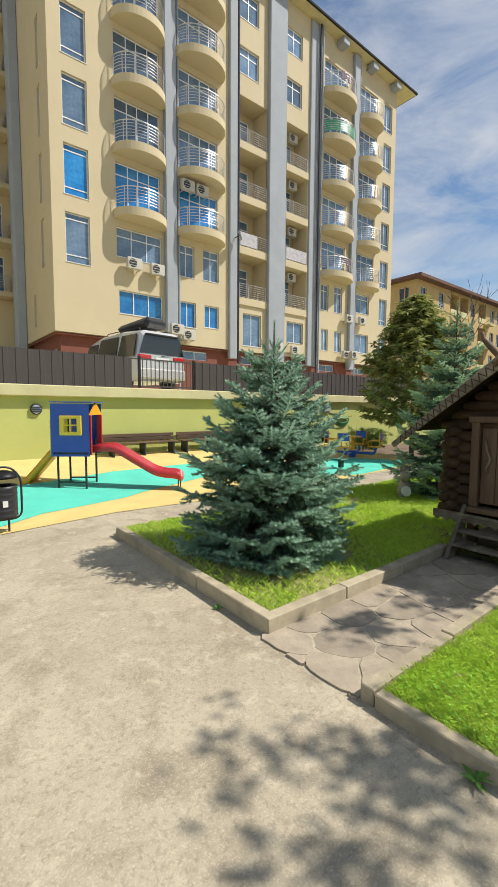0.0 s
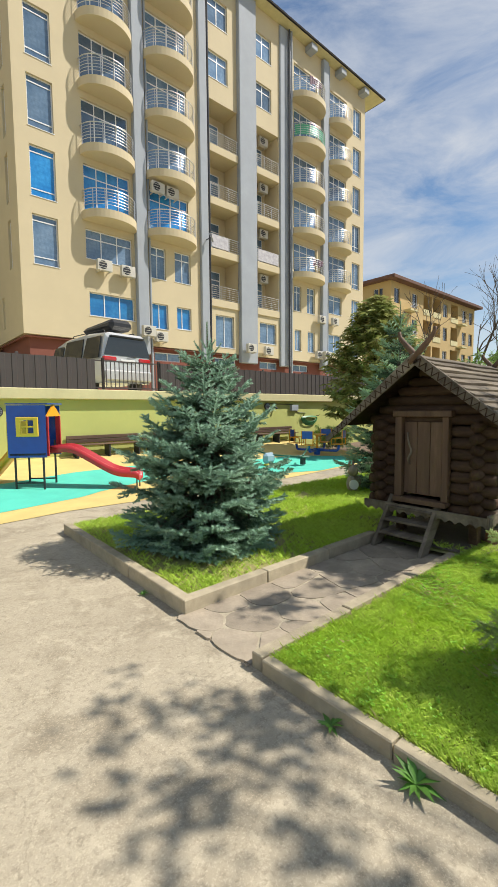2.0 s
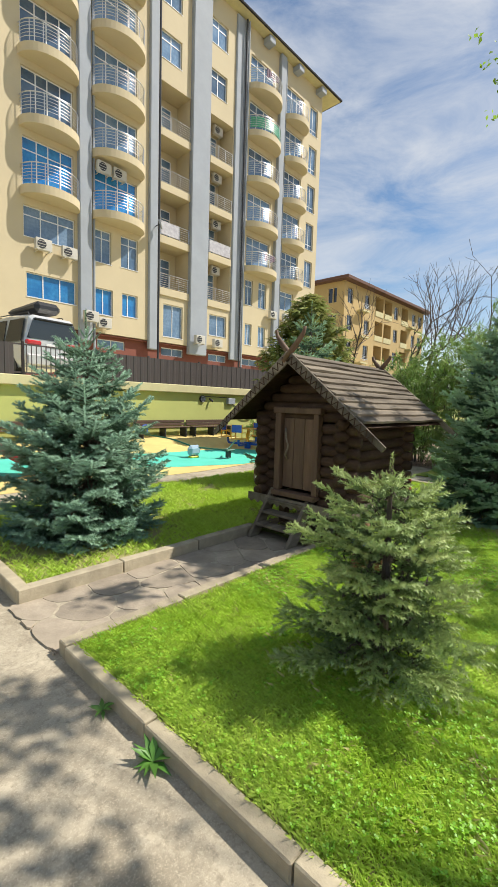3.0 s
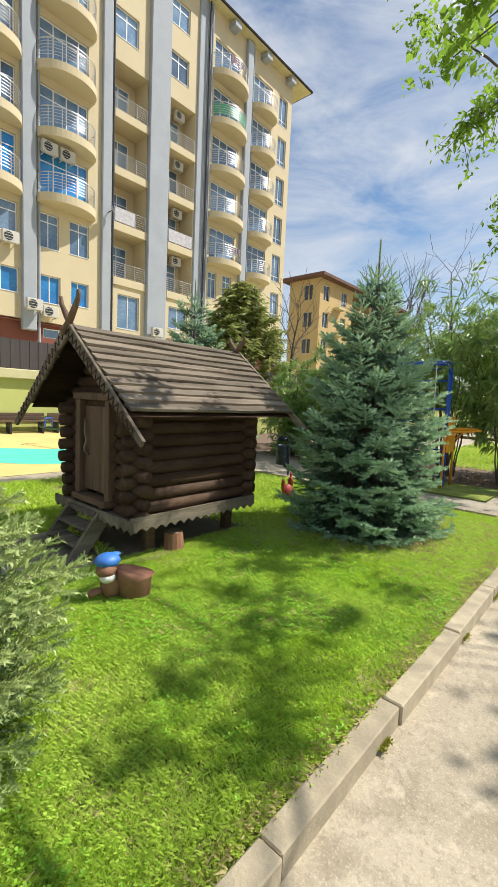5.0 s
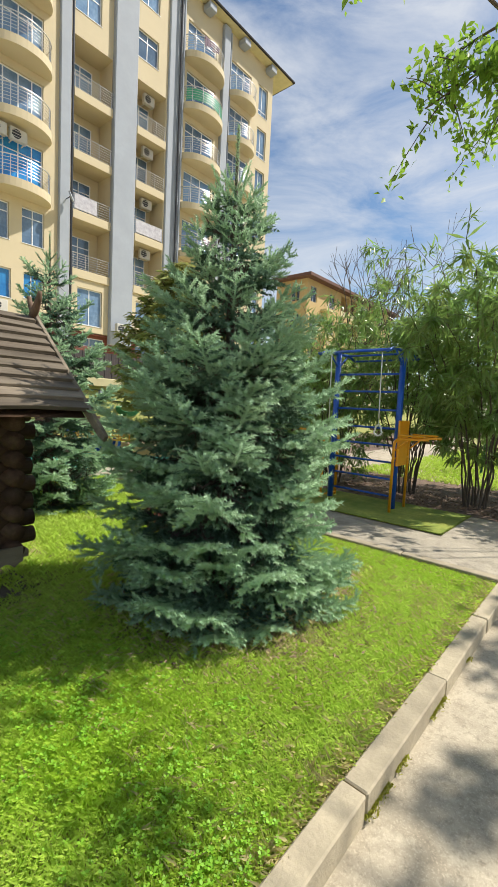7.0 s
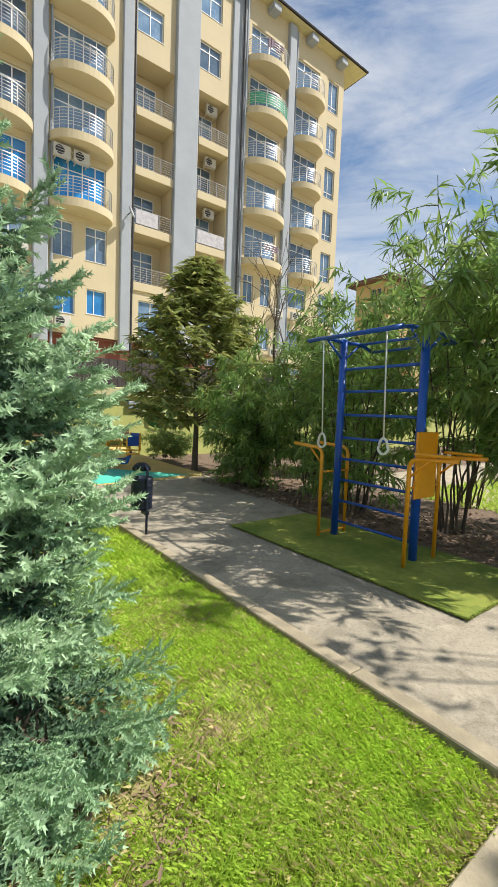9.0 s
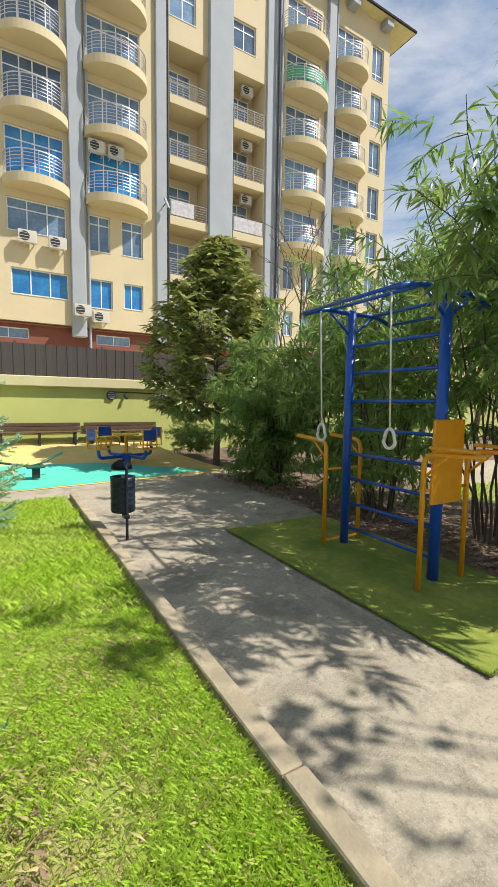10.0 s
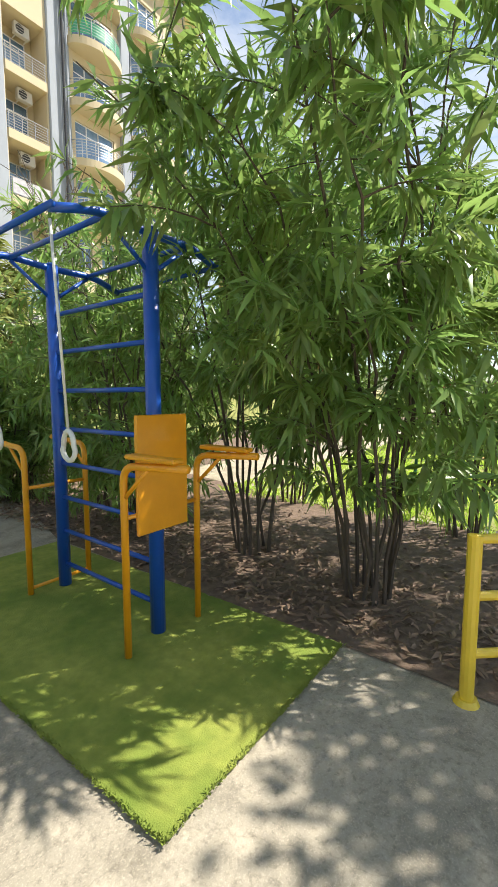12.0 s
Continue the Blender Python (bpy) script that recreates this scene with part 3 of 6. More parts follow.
def balcony(xc, half, reach, z, tint=None):
    """A curved slab with a steel rail that follows its edge."""
    e = new("balcony")
    e.parent = bld
    e.matrix_basis = pose(xc, 0, z - TOP)
    arc = [(half * math.cos(a), -reach * math.sin(a)) for a in (math.pi * i / 20 for i in range(21))]
    bm = prism(bmesh.new(), [(-half, 0.0)] + [p for p in arc[::-1]][1:-1] + [(half, 0.0)], -0.42, 0.02)
    part("slab", bm, M_facade, e)
    arc2 = [(x * 0.96, y * 0.96, 0) for x, y in arc]
    key = (half, reach)
    if key not in RAILS:
        RAILS[key] = [None, None, None]
    for n, (h, r) in enumerate(((1.08, 0.028), (0.92, 0.013), (0.76, 0.013), (0.6, 0.013), (0.44, 0.013), (0.28, 0.013))):
        slot = min(n, 1)
        if RAILS[key][slot] is None:
            RAILS[key][slot] = part("rail", tube(bmesh.new(), arc2, r, 6), M_steel, e)
            RAILS[key][slot].location.z = h
        else:
            share("rail", RAILS[key][slot], e, pose(0, 0, h))
    for i in range(1, 20, 3):
        x, y, _ = arc2[i]
        if RAILS[key][2] is None:
            RAILS[key][2] = part("post", tube(bmesh.new(), [(0, 0, 0), (0, 0, 1.08)], 0.022, 6), M_steel, e)
            RAILS[key][2].location = (x, y, 0)
        else:
            share("post", RAILS[key][2], e, pose(x, y, 0))
    if tint:
        bm = bmesh.new()
        for (xa, ya, _), (xb, yb, _) in zip(arc2[2:19], arc2[3:19]):
            bm.faces.new([bm.verts.new(p) for p in ((xa * 0.98, ya * 0.98, 0.2), (xb * 0.98, yb * 0.98, 0.2), (xb * 0.98, yb * 0.98, 0.98), (xa * 0.98, ya * 0.98, 0.98))])
        bmesh.ops.remove_doubles(bm, verts=bm.verts, dist=0.0005)
        bmesh.ops.solidify(bm, geom=list(bm.faces), thickness=0.006)
        part("screen", bm, tint, e)
    return e


M_green = material("green_screen", (0.08, 0.42, 0.25), 0.4, vary=0.15, scale=3, bump=0.0)
M_sheet = material("white_cloth", (0.56, 0.55, 0.57), 0.8, vary=0.5, second=(0.36, 0.34, 0.38), scale=5, bump=0.2, bump_scale=8)
M_bluegrey = material("smoked_screen", (0.3, 0.42, 0.5), 0.2, vary=0.15, scale=3, bump=0.0)
for k in range(2, 7):
    z = FLOORS[k]
    balcony(10.75, 1.55, 1.25, z)
    balcony(14.75, 1.72, 1.35, z)
    balcony(27.5, 1.9, 1.35, z, M_green if k == 5 else None)
    balcony(31.7, 1.5, 1.1, z)
for k in range(1, 5):
    z = FLOORS[k]
    for x0, x1, c in ((17.8, 20.28, "c"), (22.05, 24.35, "d")):
        e = new("loggia")
        e.parent = bld
        e.matrix_basis = pose(x0, 0, z - TOP)
        w = x1 - x0
        part("slab", box(bmesh.new(), 0, w, -0.12, 0.1, -0.38, 0.12, 0.015), M_facade, e)
        for i in range(7):
            zz = 0.2 + i * 0.14
            part("rail", tube(bmesh.new(), [(0, -0.05, zz), (w, -0.05, zz)], 0.014 if i < 6 else 0.026, 6), M_steel, e)
        for i in range(4):
            part("post", tube(bmesh.new(), [(w * (i + 0.1) / 3.2, -0.05, 0.1), (w * (i + 0.1) / 3.2, -0.05, 1.04)], 0.02, 6), M_steel, e)
        if k == 2:
            bm = box(bmesh.new(), 0.1, w * 0.62 if c == "c" else w - 0.1, -0.09, -0.075, 0.2, 1.02)
            part("screen", bm, M_sheet, e, "white cloth tied to the railing")
        window(bld, x0 + 0.3, x0 + 1.9, z + 0.05, z + 2.5, 24.93, (0.5,), (0.76,), None, (0, FY, TOP), False, False)
# wing set back beside it
bm = box(bmesh.new(), -14, 5.9, 33, 45, TOP, 29)
part("wing_wall", local(bm), M_facade, bld)
part("pilaster", local(box(bmesh.new(), 5.45, 6.0, 29.6, 30.6, TOP, 30, 0.05)), M_grey, bld, "grey rendered pilaster")
for k in range(1, 7):
    e = new("balcony")
    e.parent = bld
    e.matrix_basis = pose(3.8, 33 - FY, FLOORS[k] - TOP)
    part("slab", box(bmesh.new(), -2.2, 2.0, -1.3, 0, -0.3, 0.02, 0.03), M_facade, e)
    for i in range(6):
        bm = tube(bmesh.new(), bend([(-2.1, 0, 0.28 + 0.16 * i), (-2.1, -1.2, 0.28 + 0.16 * i), (1.9, -1.2, 0.28 + 0.16 * i), (1.9, 0, 0.28 + 0.16 * i)], 0.3), 0.016, 5)
        part("rail", bm, M_steel, e)
    window(bld, 2.6, 5.4, FLOORS[k] + 0.05, FLOORS[k] + 2.5, 32.97, (0.3, 0.6), (0.76,), None, (0, FY, TOP), False, False)

# ---- log hut ----
hut = tagged(thing("log_hut", (4.8, 1.6, 0)), "small dark-brown log playhouse on posts with plank roof and carved bargeboards", "playhouse")
HX0, HX1, HY0, HY1, RIDGE, EAVE = 4.78, 6.2, 1.04, 2.16, 2.15, 1.42


def hpart(name, bm, mat, label="", parent=None, smooth=False):
    bmesh.ops.translate(bm, verts=bm.verts, vec=(-4.8, -1.6, 0))
    return part(name, bm, mat, parent or hut, label, smooth)


def log(a, b, r, seed):
    """A round log with slightly uneven sides and chamfered ends."""
    rnd = random.Random(seed)
    a, b = Vector(a), Vector(b)
    n = 7
    pts = [a + (b - a) * i / n for i in range(n + 1)]
    bm = bmesh.new()
    d = (b - a).normalized()
    side = d.orthogonal().normalized()
    up = d.cross(side)
    rings = []
    for i, p in enumerate(pts):
        k = r * (0.86 if i in (0, n) else 1.0) * rnd.uniform(0.95, 1.04)
        rings.append([bm.verts.new(p + (side * math.cos(t) + up * math.sin(t)) * k * rnd.uniform(0.97, 1.03)) for t in (2 * math.pi * j / 12 for j in range(12))])
    for u, v in zip(rings, rings[1:]):
        for j in range(12):
            bm.faces.new((u[j], u[(j + 1) % 12], v[(j + 1) % 12], v[j]))
    bm.faces.new(rings[0][::-1])
    bm.faces.new(rings[-1])
    return bm


for i in range(8):
    z = 0.53 + i * 0.124
    for y in (HY0, HY1):
        hpart("log", log((HX0 - 0.15 + random.uniform(-0.03, 0.02), y, z), (HX1 + 0.15 + random.uniform(-0.02, 0.03), y, z), 0.067, i * 7 + int(y * 9)), M_log, smooth=True)
for i in range(8):
    z = 0.47 + i * 0.124
    hpart("log", log((HX1, HY0 - 0.15, z), (HX1, HY1 + 0.15, z), 0.066, 100 + i), M_log_y, smooth=True)
    hpart("log", log((HX0, HY0 - 0.15 + random.uniform(-0.03, 0.02), z), (HX0, 1.35, z), 0.066, 200 + i), M_log_y, smooth=True)
    hpart("log", log((HX0, 1.96, z), (HX0, HY1 + 0.16 + random.uniform(-0.02, 0.03), z), 0.066, 300 + i), M_log_y, smooth=True)
for i in range(6):
    z = 1.47 + i * 0.108
    w = (RIDGE - z) / 0.8 - 0.03
    for x in (HX0 + 0.02, HX1):
        hpart("log", log((x, 1.59 - w * 0.93, z), (x, 1.59 + w * 0.93, z), 0.06, 400 + i + int(x)), M_log_y, smooth=True)
# inner floor, posts and scalloped skirt
hpart("floor_board", box(bmesh.new(), HX0 - 0.12, HX1 + 0.1, HY0 - 0.1, HY1 + 0.1, 0.4, 0.45), M_plank)
for x, y in ((5.0, 1.16), (6.1, 1.18), (5.0, 2.04), (6.1, 2.04)):
    hpart("post", box(bmesh.new(), x - 0.05, x + 0.05, y - 0.05, y + 0.05, 0.0, 0.4, 0.008), M_log)


def scallop(length, h, n):
    bm = bmesh.new()
    top = [(0, 0), (length, 0)]
    low = []
    for i in range(n):
        for j in range(4):
            u = (i + j / 4) / n
            low.append((length * u, -h + 0.035 * abs(math.cos(math.pi * (u * n)))))
    low.append((length, -h + 0.035))
    out = low + [top[1], top[0]]
    a = [bm.verts.new((x, 0, z)) for x, z in out]
    b = [bm.verts.new((x, 0.022, z)) for x, z in out]
    bm.faces.new(a)
    bm.faces.new(b[::-1])
    k = len(out)
    for i in range(k):
        bm.faces.new((a[i], b[i], b[(i + 1) % k], a[(i + 1) % k]))
    return bm


bm = scallop(1.62, 0.14, 15)
bmesh.ops.translate(bm, verts=bm.verts, vec=(4.62, 0.88, 0.5))
hpart("skirt_board", bm, M_plank, "pale weathered scalloped skirt board")
bm = scallop(1.5, 0.12, 14)
bmesh.ops.transform(bm, verts=bm.verts, matrix=pose(4.655, 0.85, 0.47, 0, 0, 90))
hpart("skirt_board", bm, M_plank, "pale weathered scalloped skirt board")
# door
hd = new("door")
hd.parent = hut
for i in range(3):
    hpart("board", box(bmesh.new(), 4.72, 4.745, 1.405 + i * 0.155, 1.555 + i * 0.155, 0.6, 1.44, 0.005), M_door, parent=hd)
for b6 in ((4.66, 4.76, 1.33, 1.4, 0.56, 1.5), (4.66, 4.76, 1.875, 1.96, 0.56, 1.5), (4.65, 4.76, 1.3, 1.99, 1.5, 1.57), (4.62, 4.78, 1.33, 1.96, 0.5, 0.56)):
    hpart("door_frame", box(bmesh.new(), *b6, 0.008), M_door, parent=hd)
hpart("door_handle", tube(bmesh.new(), bend([(4.72, 1.79, 0.95), (4.67, 1.8, 1.0), (4.675, 1.75, 1.1), (4.67, 1.79, 1.2), (4.7, 1.82, 1.32)], 0.04), 0.014, 7, 0.01), M_plank, "bent branch handle", hd, True)
# roof planks, lapped down both slopes
SL = math.hypot(0.93, RIDGE - EAVE)
ANG = math.degrees(math.atan2(RIDGE - EAVE, 0.93))
for s_ in (-1, 1):
    for i in range(11):
        u = SL * (i + 0.5) / 11
        bm = box(bmesh.new(), 4.44 + random.uniform(-0.02, 0.02), 6.58 + random.uniform(-0.02, 0.02), -0.054, 0.054, -0.015, 0.015, 0.003)
        bmesh.ops.subdivide_edges(bm, edges=[e for e in bm.edges if e.calc_length() > 1.5], cuts=5)
        for v in bm.verts:
            v.co.y += 0.012 * noise.noise((v.co.x * 3, i * 5.1, s_))
            v.co.z += 0.012 * noise.noise((v.co.x * 2, i * 3.7, s_))
        bmesh.ops.transform(bm, verts=bm.verts, matrix=pose(0, 1.59 + s_ * u * math.cos(radians(ANG)), RIDGE - u * math.sin(radians(ANG)) + 0.016, -s_ * (ANG - 13)))
        hpart("roof_plank", bm, M_plank)
    bm = bmesh.new()
    q = [(4.46, 1.59, RIDGE - 0.03), (6.56, 1.59, RIDGE - 0.03), (6.56, 1.59 + s_ * 0.93, EAVE - 0.03), (4.46, 1.59 + s_ * 0.93, EAVE - 0.03)]
    f = bm.faces.new([bm.verts.new(p) for p in (q if s_ < 0 else q[::-1])])
    bmesh.ops.solidify(bm, geom=[f], thickness=0.012)
    hpart("roof_lining", bm, M_log)
    # bargeboards with a zigzag lath, and horns above the ridge
    for x, long in ((4.40, 1.5), (6.6, 1.42)):
        bm = box(bmesh.new(), x - 0.015, x + 0.015, -0.02, long, -0.06, 0.06, 0.004)
        for v in bm.verts:
            if v.co.y > long - 0.05:
                v.co.z *= 0.5
        mt = Matrix.Translation((0, 1.59, RIDGE - 0.02)) @ (Matrix.Scale(-1, 4, (0, 1, 0)) if s_ < 0 else Matrix.Identity(4)) @ pose(0, 0, 0, -ANG)
        bmesh.ops.transform(bm, verts=bm.verts, matrix=mt)
        if s_ < 0:
            bmesh.ops.reverse_faces(bm, faces=bm.faces[:])
        hpart("bargeboard", bm, M_plank, "carved weathered bargeboard")
        if x < 5:
            bm = bmesh.new()
            for k in range(16):
                y0 = 0.02 + k * 0.085
                for (ya, za), (yb, zb) in (((y0, -0.045), (y0 + 0.0425, 0.035)), ((y0 + 0.0425, 0.035), (y0 + 0.085, -0.045))):
                    tube(bm, [(x - 0.018, ya, za), (x - 0.018, yb, zb)], 0.006, 4)
            bmesh.ops.transform(bm, verts=bm.verts, matrix=mt)
            hpart("carving", bm, M_log, "dark zigzag carving")
    for x, up in ((4.42, 0.36), (6.6, 0.25)):
        cs, sn = math.cos(radians(ANG + 8)), math.sin(radians(ANG + 8))
        pts = [(x + 0.02 * s_, 1.59 - s_ * 0.06, RIDGE - 0.07), (x + 0.02 * s_, 1.59 + s_ * up * 0.5 * cs, RIDGE + up * 0.5 * sn), (x + 0.02 * s_, 1.59 + s_ * up * 0.8 * cs, RIDGE + up * 0.85 * sn), (x + 0.02 * s_, 1.59 + s_ * up * 0.85 * cs, RIDGE + up * 1.1 * sn)]
        hpart("horn", tube(bmesh.new(), bend(pts, 0.08), 0.034, 6, 0.018), M_door, "carved horn finial", smooth=True)
# steps
for y in (1.45, 2.02):
    bm = bmesh.new()
    out = [(4.3, 0.0), (4.47, 0.0), (4.8, 0.42), (4.8, 0.56), (4.72, 0.56)]
    a = [bm.verts.new((x, y - 0.022, z)) for x, z in out]
    b = [bm.verts.new((x, y + 0.022, z)) for x, z in out]
    bm.faces.new(a)
    bm.faces.new(b[::-1])
    for i in range(5):
        bm.faces.new((a[i], b[i], b[(i + 1) % 5], a[(i + 1) % 5]))
    hpart("stringer", bm, M_plank)
for i in range(3):
    z = 0.14 + i * 0.135
    x = 4.4 + i * 0.1
    hpart("step", box(bmesh.new(), x, x + 0.17, 1.47, 2.0, z, z + 0.03, 0.006), M_plank)

# ---- gym frame ----
gym = tagged(thing("wall_bars", (11.68, 1.05, 0)), "blue steel wall bars with pull-up top, rings and orange dip bars", "gym equipment")


def gpart(name, bm, mat, label="", smooth=True):
    bmesh.ops.translate(bm, verts=bm.verts, vec=(-11.68, -1.05, 0))
    return part(name, bm, mat, gym, label, smooth)


NP, FP = (11.68, 0.5), (11.71, 1.64)
for x, y in (NP, FP):
    gpart("post", tube(bmesh.new(), [(x, y, 0.0), (x, y, 2.5)], 0.048, 14), M_blue)
    gpart("post_cap", tube(bmesh.new(), [(x, y, 2.5), (x, y, 2.52)], 0.05, 14, 0.03), M_blue)
for z in (0.2, 0.47, 0.74, 1.01, 1.28, 1.57, 1.86, 2.14):
    gpart("rung", tube(bmesh.new(), [(*NP, z), (*FP, z)], 0.017, 8), M_blue)
for x, y in (NP, FP):
    gpart("top_arm", tube(bmesh.new(), bend([(x - 0.62, y, 2.42), (x - 0.35, y, 2.5), (x, y, 2.48), (x + 0.35, y, 2.5), (x + 0.6, y, 2.42)], 0.15), 0.024, 10), M_blue)
    for sgn in (-1, 1):
        gpart("brace", tube(bmesh.new(), [(x, y, 2.25), (x + sgn * 0.3, y, 2.47)], 0.014, 8), M_blue)
for dx in (-0.62, -0.3, 0.3, 0.6):
    gpart("top_bar", tube(bmesh.new(), [(NP[0] + dx, NP[1] - 0.03, 2.43 if abs(dx) > 0.5 else 2.49), (FP[0] + dx, FP[1] + 0.03, 2.43 if abs(dx) > 0.5 else 2.49)], 0.017, 8), M_blue)
for y in (0.6, 1.44):
    gpart("rope", tube(bmesh.new(), [(11.12, y, 2.41), (11.17, y, 1.34)], 0.008, 6), M_white, "pale hanging rope")
    bm = bmesh.new()
    ring = [(11.17, y + 0.065 * math.cos(a) * (1.0 if math.sin(a) < 0 else 0.75), 1.26 + 0.08 * math.sin(a)) for a in (2 * math.pi * i / 18 for i in range(18))]
    tube(bm, ring + [ring[0]], 0.014, 8)
    gpart("ring", bm, M_white, "white plastic gym ring")


def dip(x0, x1, y, toward, label):
    for x in (x0, x1):
        gpart("dip_leg", tube(bmesh.new(), bend([(x, y, 0.0), (x, y, 1.14), (x, y + toward * 0.5, 1.17)], 0.1), 0.022, 10), M_orange, label)
        gpart("dip_brace", tube(bmesh.new(), [(x, y, 0.95), (x, y + toward * 0.22, 1.15)], 0.012, 7), M_orange)
    for z in (0.84,):
        gpart("dip_cross", tube(bmesh.new(), [(x0, y, z), (x1, y, z)], 0.014, 8), M_orange)


dip(11.38, 11.97, 0.42, -1, "orange painted dip bar leg")
dip(11.45, 11.95, 1.68, 1, "orange painted dip bar leg")
gpart("dip_cross", tube(bmesh.new(), [(11.45, 1.68, 0.06), (11.95, 1.68, 0.06)], 0.014, 8), M_orange)
for x in (11.38, 11.97):
    gpart("arm_pad", box(bmesh.new(), x - 0.04, x + 0.04, -0.02, 0.36, 1.188, 1.215, 0.008), M_orange, "orange wooden arm pad", False)
bm = box(bmesh.new(), 11.45, 11.85, 0.385, 0.41, 0.72, 1.42, 0.006)
gpart("back_board", bm, M_orange, "orange plywood back board", False)
g = random.Random(12)
edge = []
for (ax, ay), (bx, by) in zip(((10.78, -0.53), (12.25, -0.53), (12.25, 2.68), (10.78, 2.68)), ((12.25, -0.53), (12.25, 2.68), (10.78, 2.68), (10.78, -0.53))):
    n = int(math.hypot(bx - ax, by - ay) / 0.035)
    for k in range(n):
        edge.append((ax + (bx - ax) * k / n + g.uniform(-0.007, 0.007), ay + (by - ay) * k / n + g.uniform(-0.007, 0.007)))
mat = tagged(part("gym_mat", prism(bmesh.new(), edge, 0.003, 0.014), M_turf), "worn green artificial turf mat under the gym frame", "mat")
gm = np.random.default_rng(13)
mv, mf = [], []
for k in range(2600):
    p = np.array([gm.uniform(10.77, 12.26), gm.uniform(-0.54, 2.69), 0.012])
    if k % 3 > 0:
        p[0] = 10.78 + gm.uniform(-0.012, 0.012)
    else:
        p[1] = -0.53 + gm.uniform(-0.012, 0.012)
    a = gm.uniform(0, 6.28)
    w = np.array([math.cos(a), math.sin(a), 0]) * 0.004
    mv += [p - w, p + w, p + np.array([gm.normal(0, 0.008), gm.normal(0, 0.008), gm.uniform(0.006, 0.016)])]
    mf.append((3 * k, 3 * k + 1, 3 * k + 2))
np_mesh("fringe", np.array(mv), np.array(mf), M_turf, mat)

# ---- litter bins ----
def bin_drum(bm, x, y, z0, z1, r, open_top=True):
    prof = [(r * 0.96, z0)]
    n = 6
    for i in range(n):
        za = z0 + (z1 - z0) * (i + 0.3) / n
        prof += [(r, za), (r * 1.03, za + 0.008), (r, za + 0.016)]
    prof += [(r * 1.05, z1), (r * 0.95, z1), (r * 0.92, z0 + 0.03)]
    rings = [[bm.verts.new((x + k * math.cos(a), y + k * math.sin(a), z)) for a in (2 * math.pi * j / 24 for j in range(24))] for k, z in prof]
    for u, v in zip(rings, rings[1:]):
        for j in range(24):
            bm.faces.new((u[j], u[(j + 1) % 24], v[(j + 1) % 24], v[j]))
    bm.faces.new(rings[0][::-1])
    bm.faces.new(rings[-1])
    return bm


def hood(bm, x, y, z, r):
    rings = [[bm.verts.new((x + r * math.cos(p) * math.cos(a), y + r * math.cos(p) * math.sin(a), z + 0.1 * math.sin(p))) for a in (2 * math.pi * j / 20 for j in range(20))]
             for p in (0.0, 0.4, 0.8, 1.2)]
    for u, v in zip(rings, rings[1:]):
        for j in range(20):
            bm.faces.new((u[j], u[(j + 1) % 20], v[(j + 1) % 20], v[j]))
    bm.faces.new(rings[-1])
    bmesh.ops.solidify(bm, geom=bm.faces[:], thickness=0.004)
    return bm


M_navy = material("navy_bin_metal", (0.025, 0.035, 0.06), 0.45, 0.3, vary=0.25, scale=8, bump=0.15, bump_scale=30, stain=0.2)
b1 = tagged(thing("litter_bin", (9.65, 3.0, 0)), "dark navy ribbed metal litter bin with domed rain hood", "litter bin")
part("drum", bin_drum(bmesh.new(), 0, 0.05, 0.29, 0.69, 0.135), M_navy, b1, smooth=True)
part("hood", hood(bmesh.new(), -0.01, 0.05, 0.78, 0.12), M_navy, b1, smooth=True)
part("post", tube(bmesh.new(), [(0, -0.11, 0.0), (0, -0.11, 0.8), (0, 0.0, 0.86)], 0.016, 8), M_navy, b1)
part("bracket", box(bmesh.new(), -0.03, 0.03, -0.13, 0.0, 0.24, 0.28, 0.004), M_navy, b1)
b2 = tagged(thing("litter_bin", (0.72, 6.15, 0)), "dark metal litter bin hung in an arched steel frame", "litter bin")
part("drum", bin_drum(bmesh.new(), 0, 0, 0.2, 0.62, 0.17), M_dark, b2, smooth=True)
part("hood", hood(bmesh.new(), 0, 0, 0.72, 0.19), M_dark, b2, smooth=True)
part("frame", tube(bmesh.new(), bend([(-0.22, 0, 0.16), (-0.22, 0, 0.7), (-0.1, 0, 0.86), (0.1, 0, 0.86), (0.22, 0, 0.7), (0.22, 0, 0.16), (-0.22, 0, 0.16)], 0.12), 0.014, 8), M_dark, b2, smooth=True)
for x in (-0.08, 0.06):
    part("leg", tube(bmesh.new(), [(x, 0, -0.01), (x, 0, 0.16)], 0.014, 8), M_dark, b2)
part("label_plate", box(bmesh.new(), -0.03, 0.03, -0.18, -0.172, 0.36, 0.44), M_white, b2, "small white sign")

# ---- slide with play house ----
SLX, SLY = 2.45, 8.66
sl = tagged(thing("play_slide", (SLX, SLY, 0), -37.5), "blue play tower with a red slide and an orange slide", "slide")
gz = slope(SLY)
for x in (-0.27, 0.27):
    for y in (-0.3, 0.3):
        part("leg", tube(bmesh.new(), [(x, y, gz - 0.06 + 0.03 * y), (x, y, 1.0)], 0.022, 8), M_dark, sl)
for y in (-0.3, 0.3):
    part("brace", tube(bmesh.new(), [(-0.27, y, gz + 0.1), (0.27, y, gz + 0.1)], 0.016, 8), M_dark, sl)
part("platform", box(bmesh.new(), -0.34, 0.34, -0.36, 0.36, 0.74, 0.78), M_dark, sl)


def framed(w, z0, z1, hole):
    bm = pierced(-w, w, z0, z1, [hole], 0, 0.02)
    bmesh.ops.remove_doubles(bm, verts=bm.verts, dist=0.0005)
    return bm


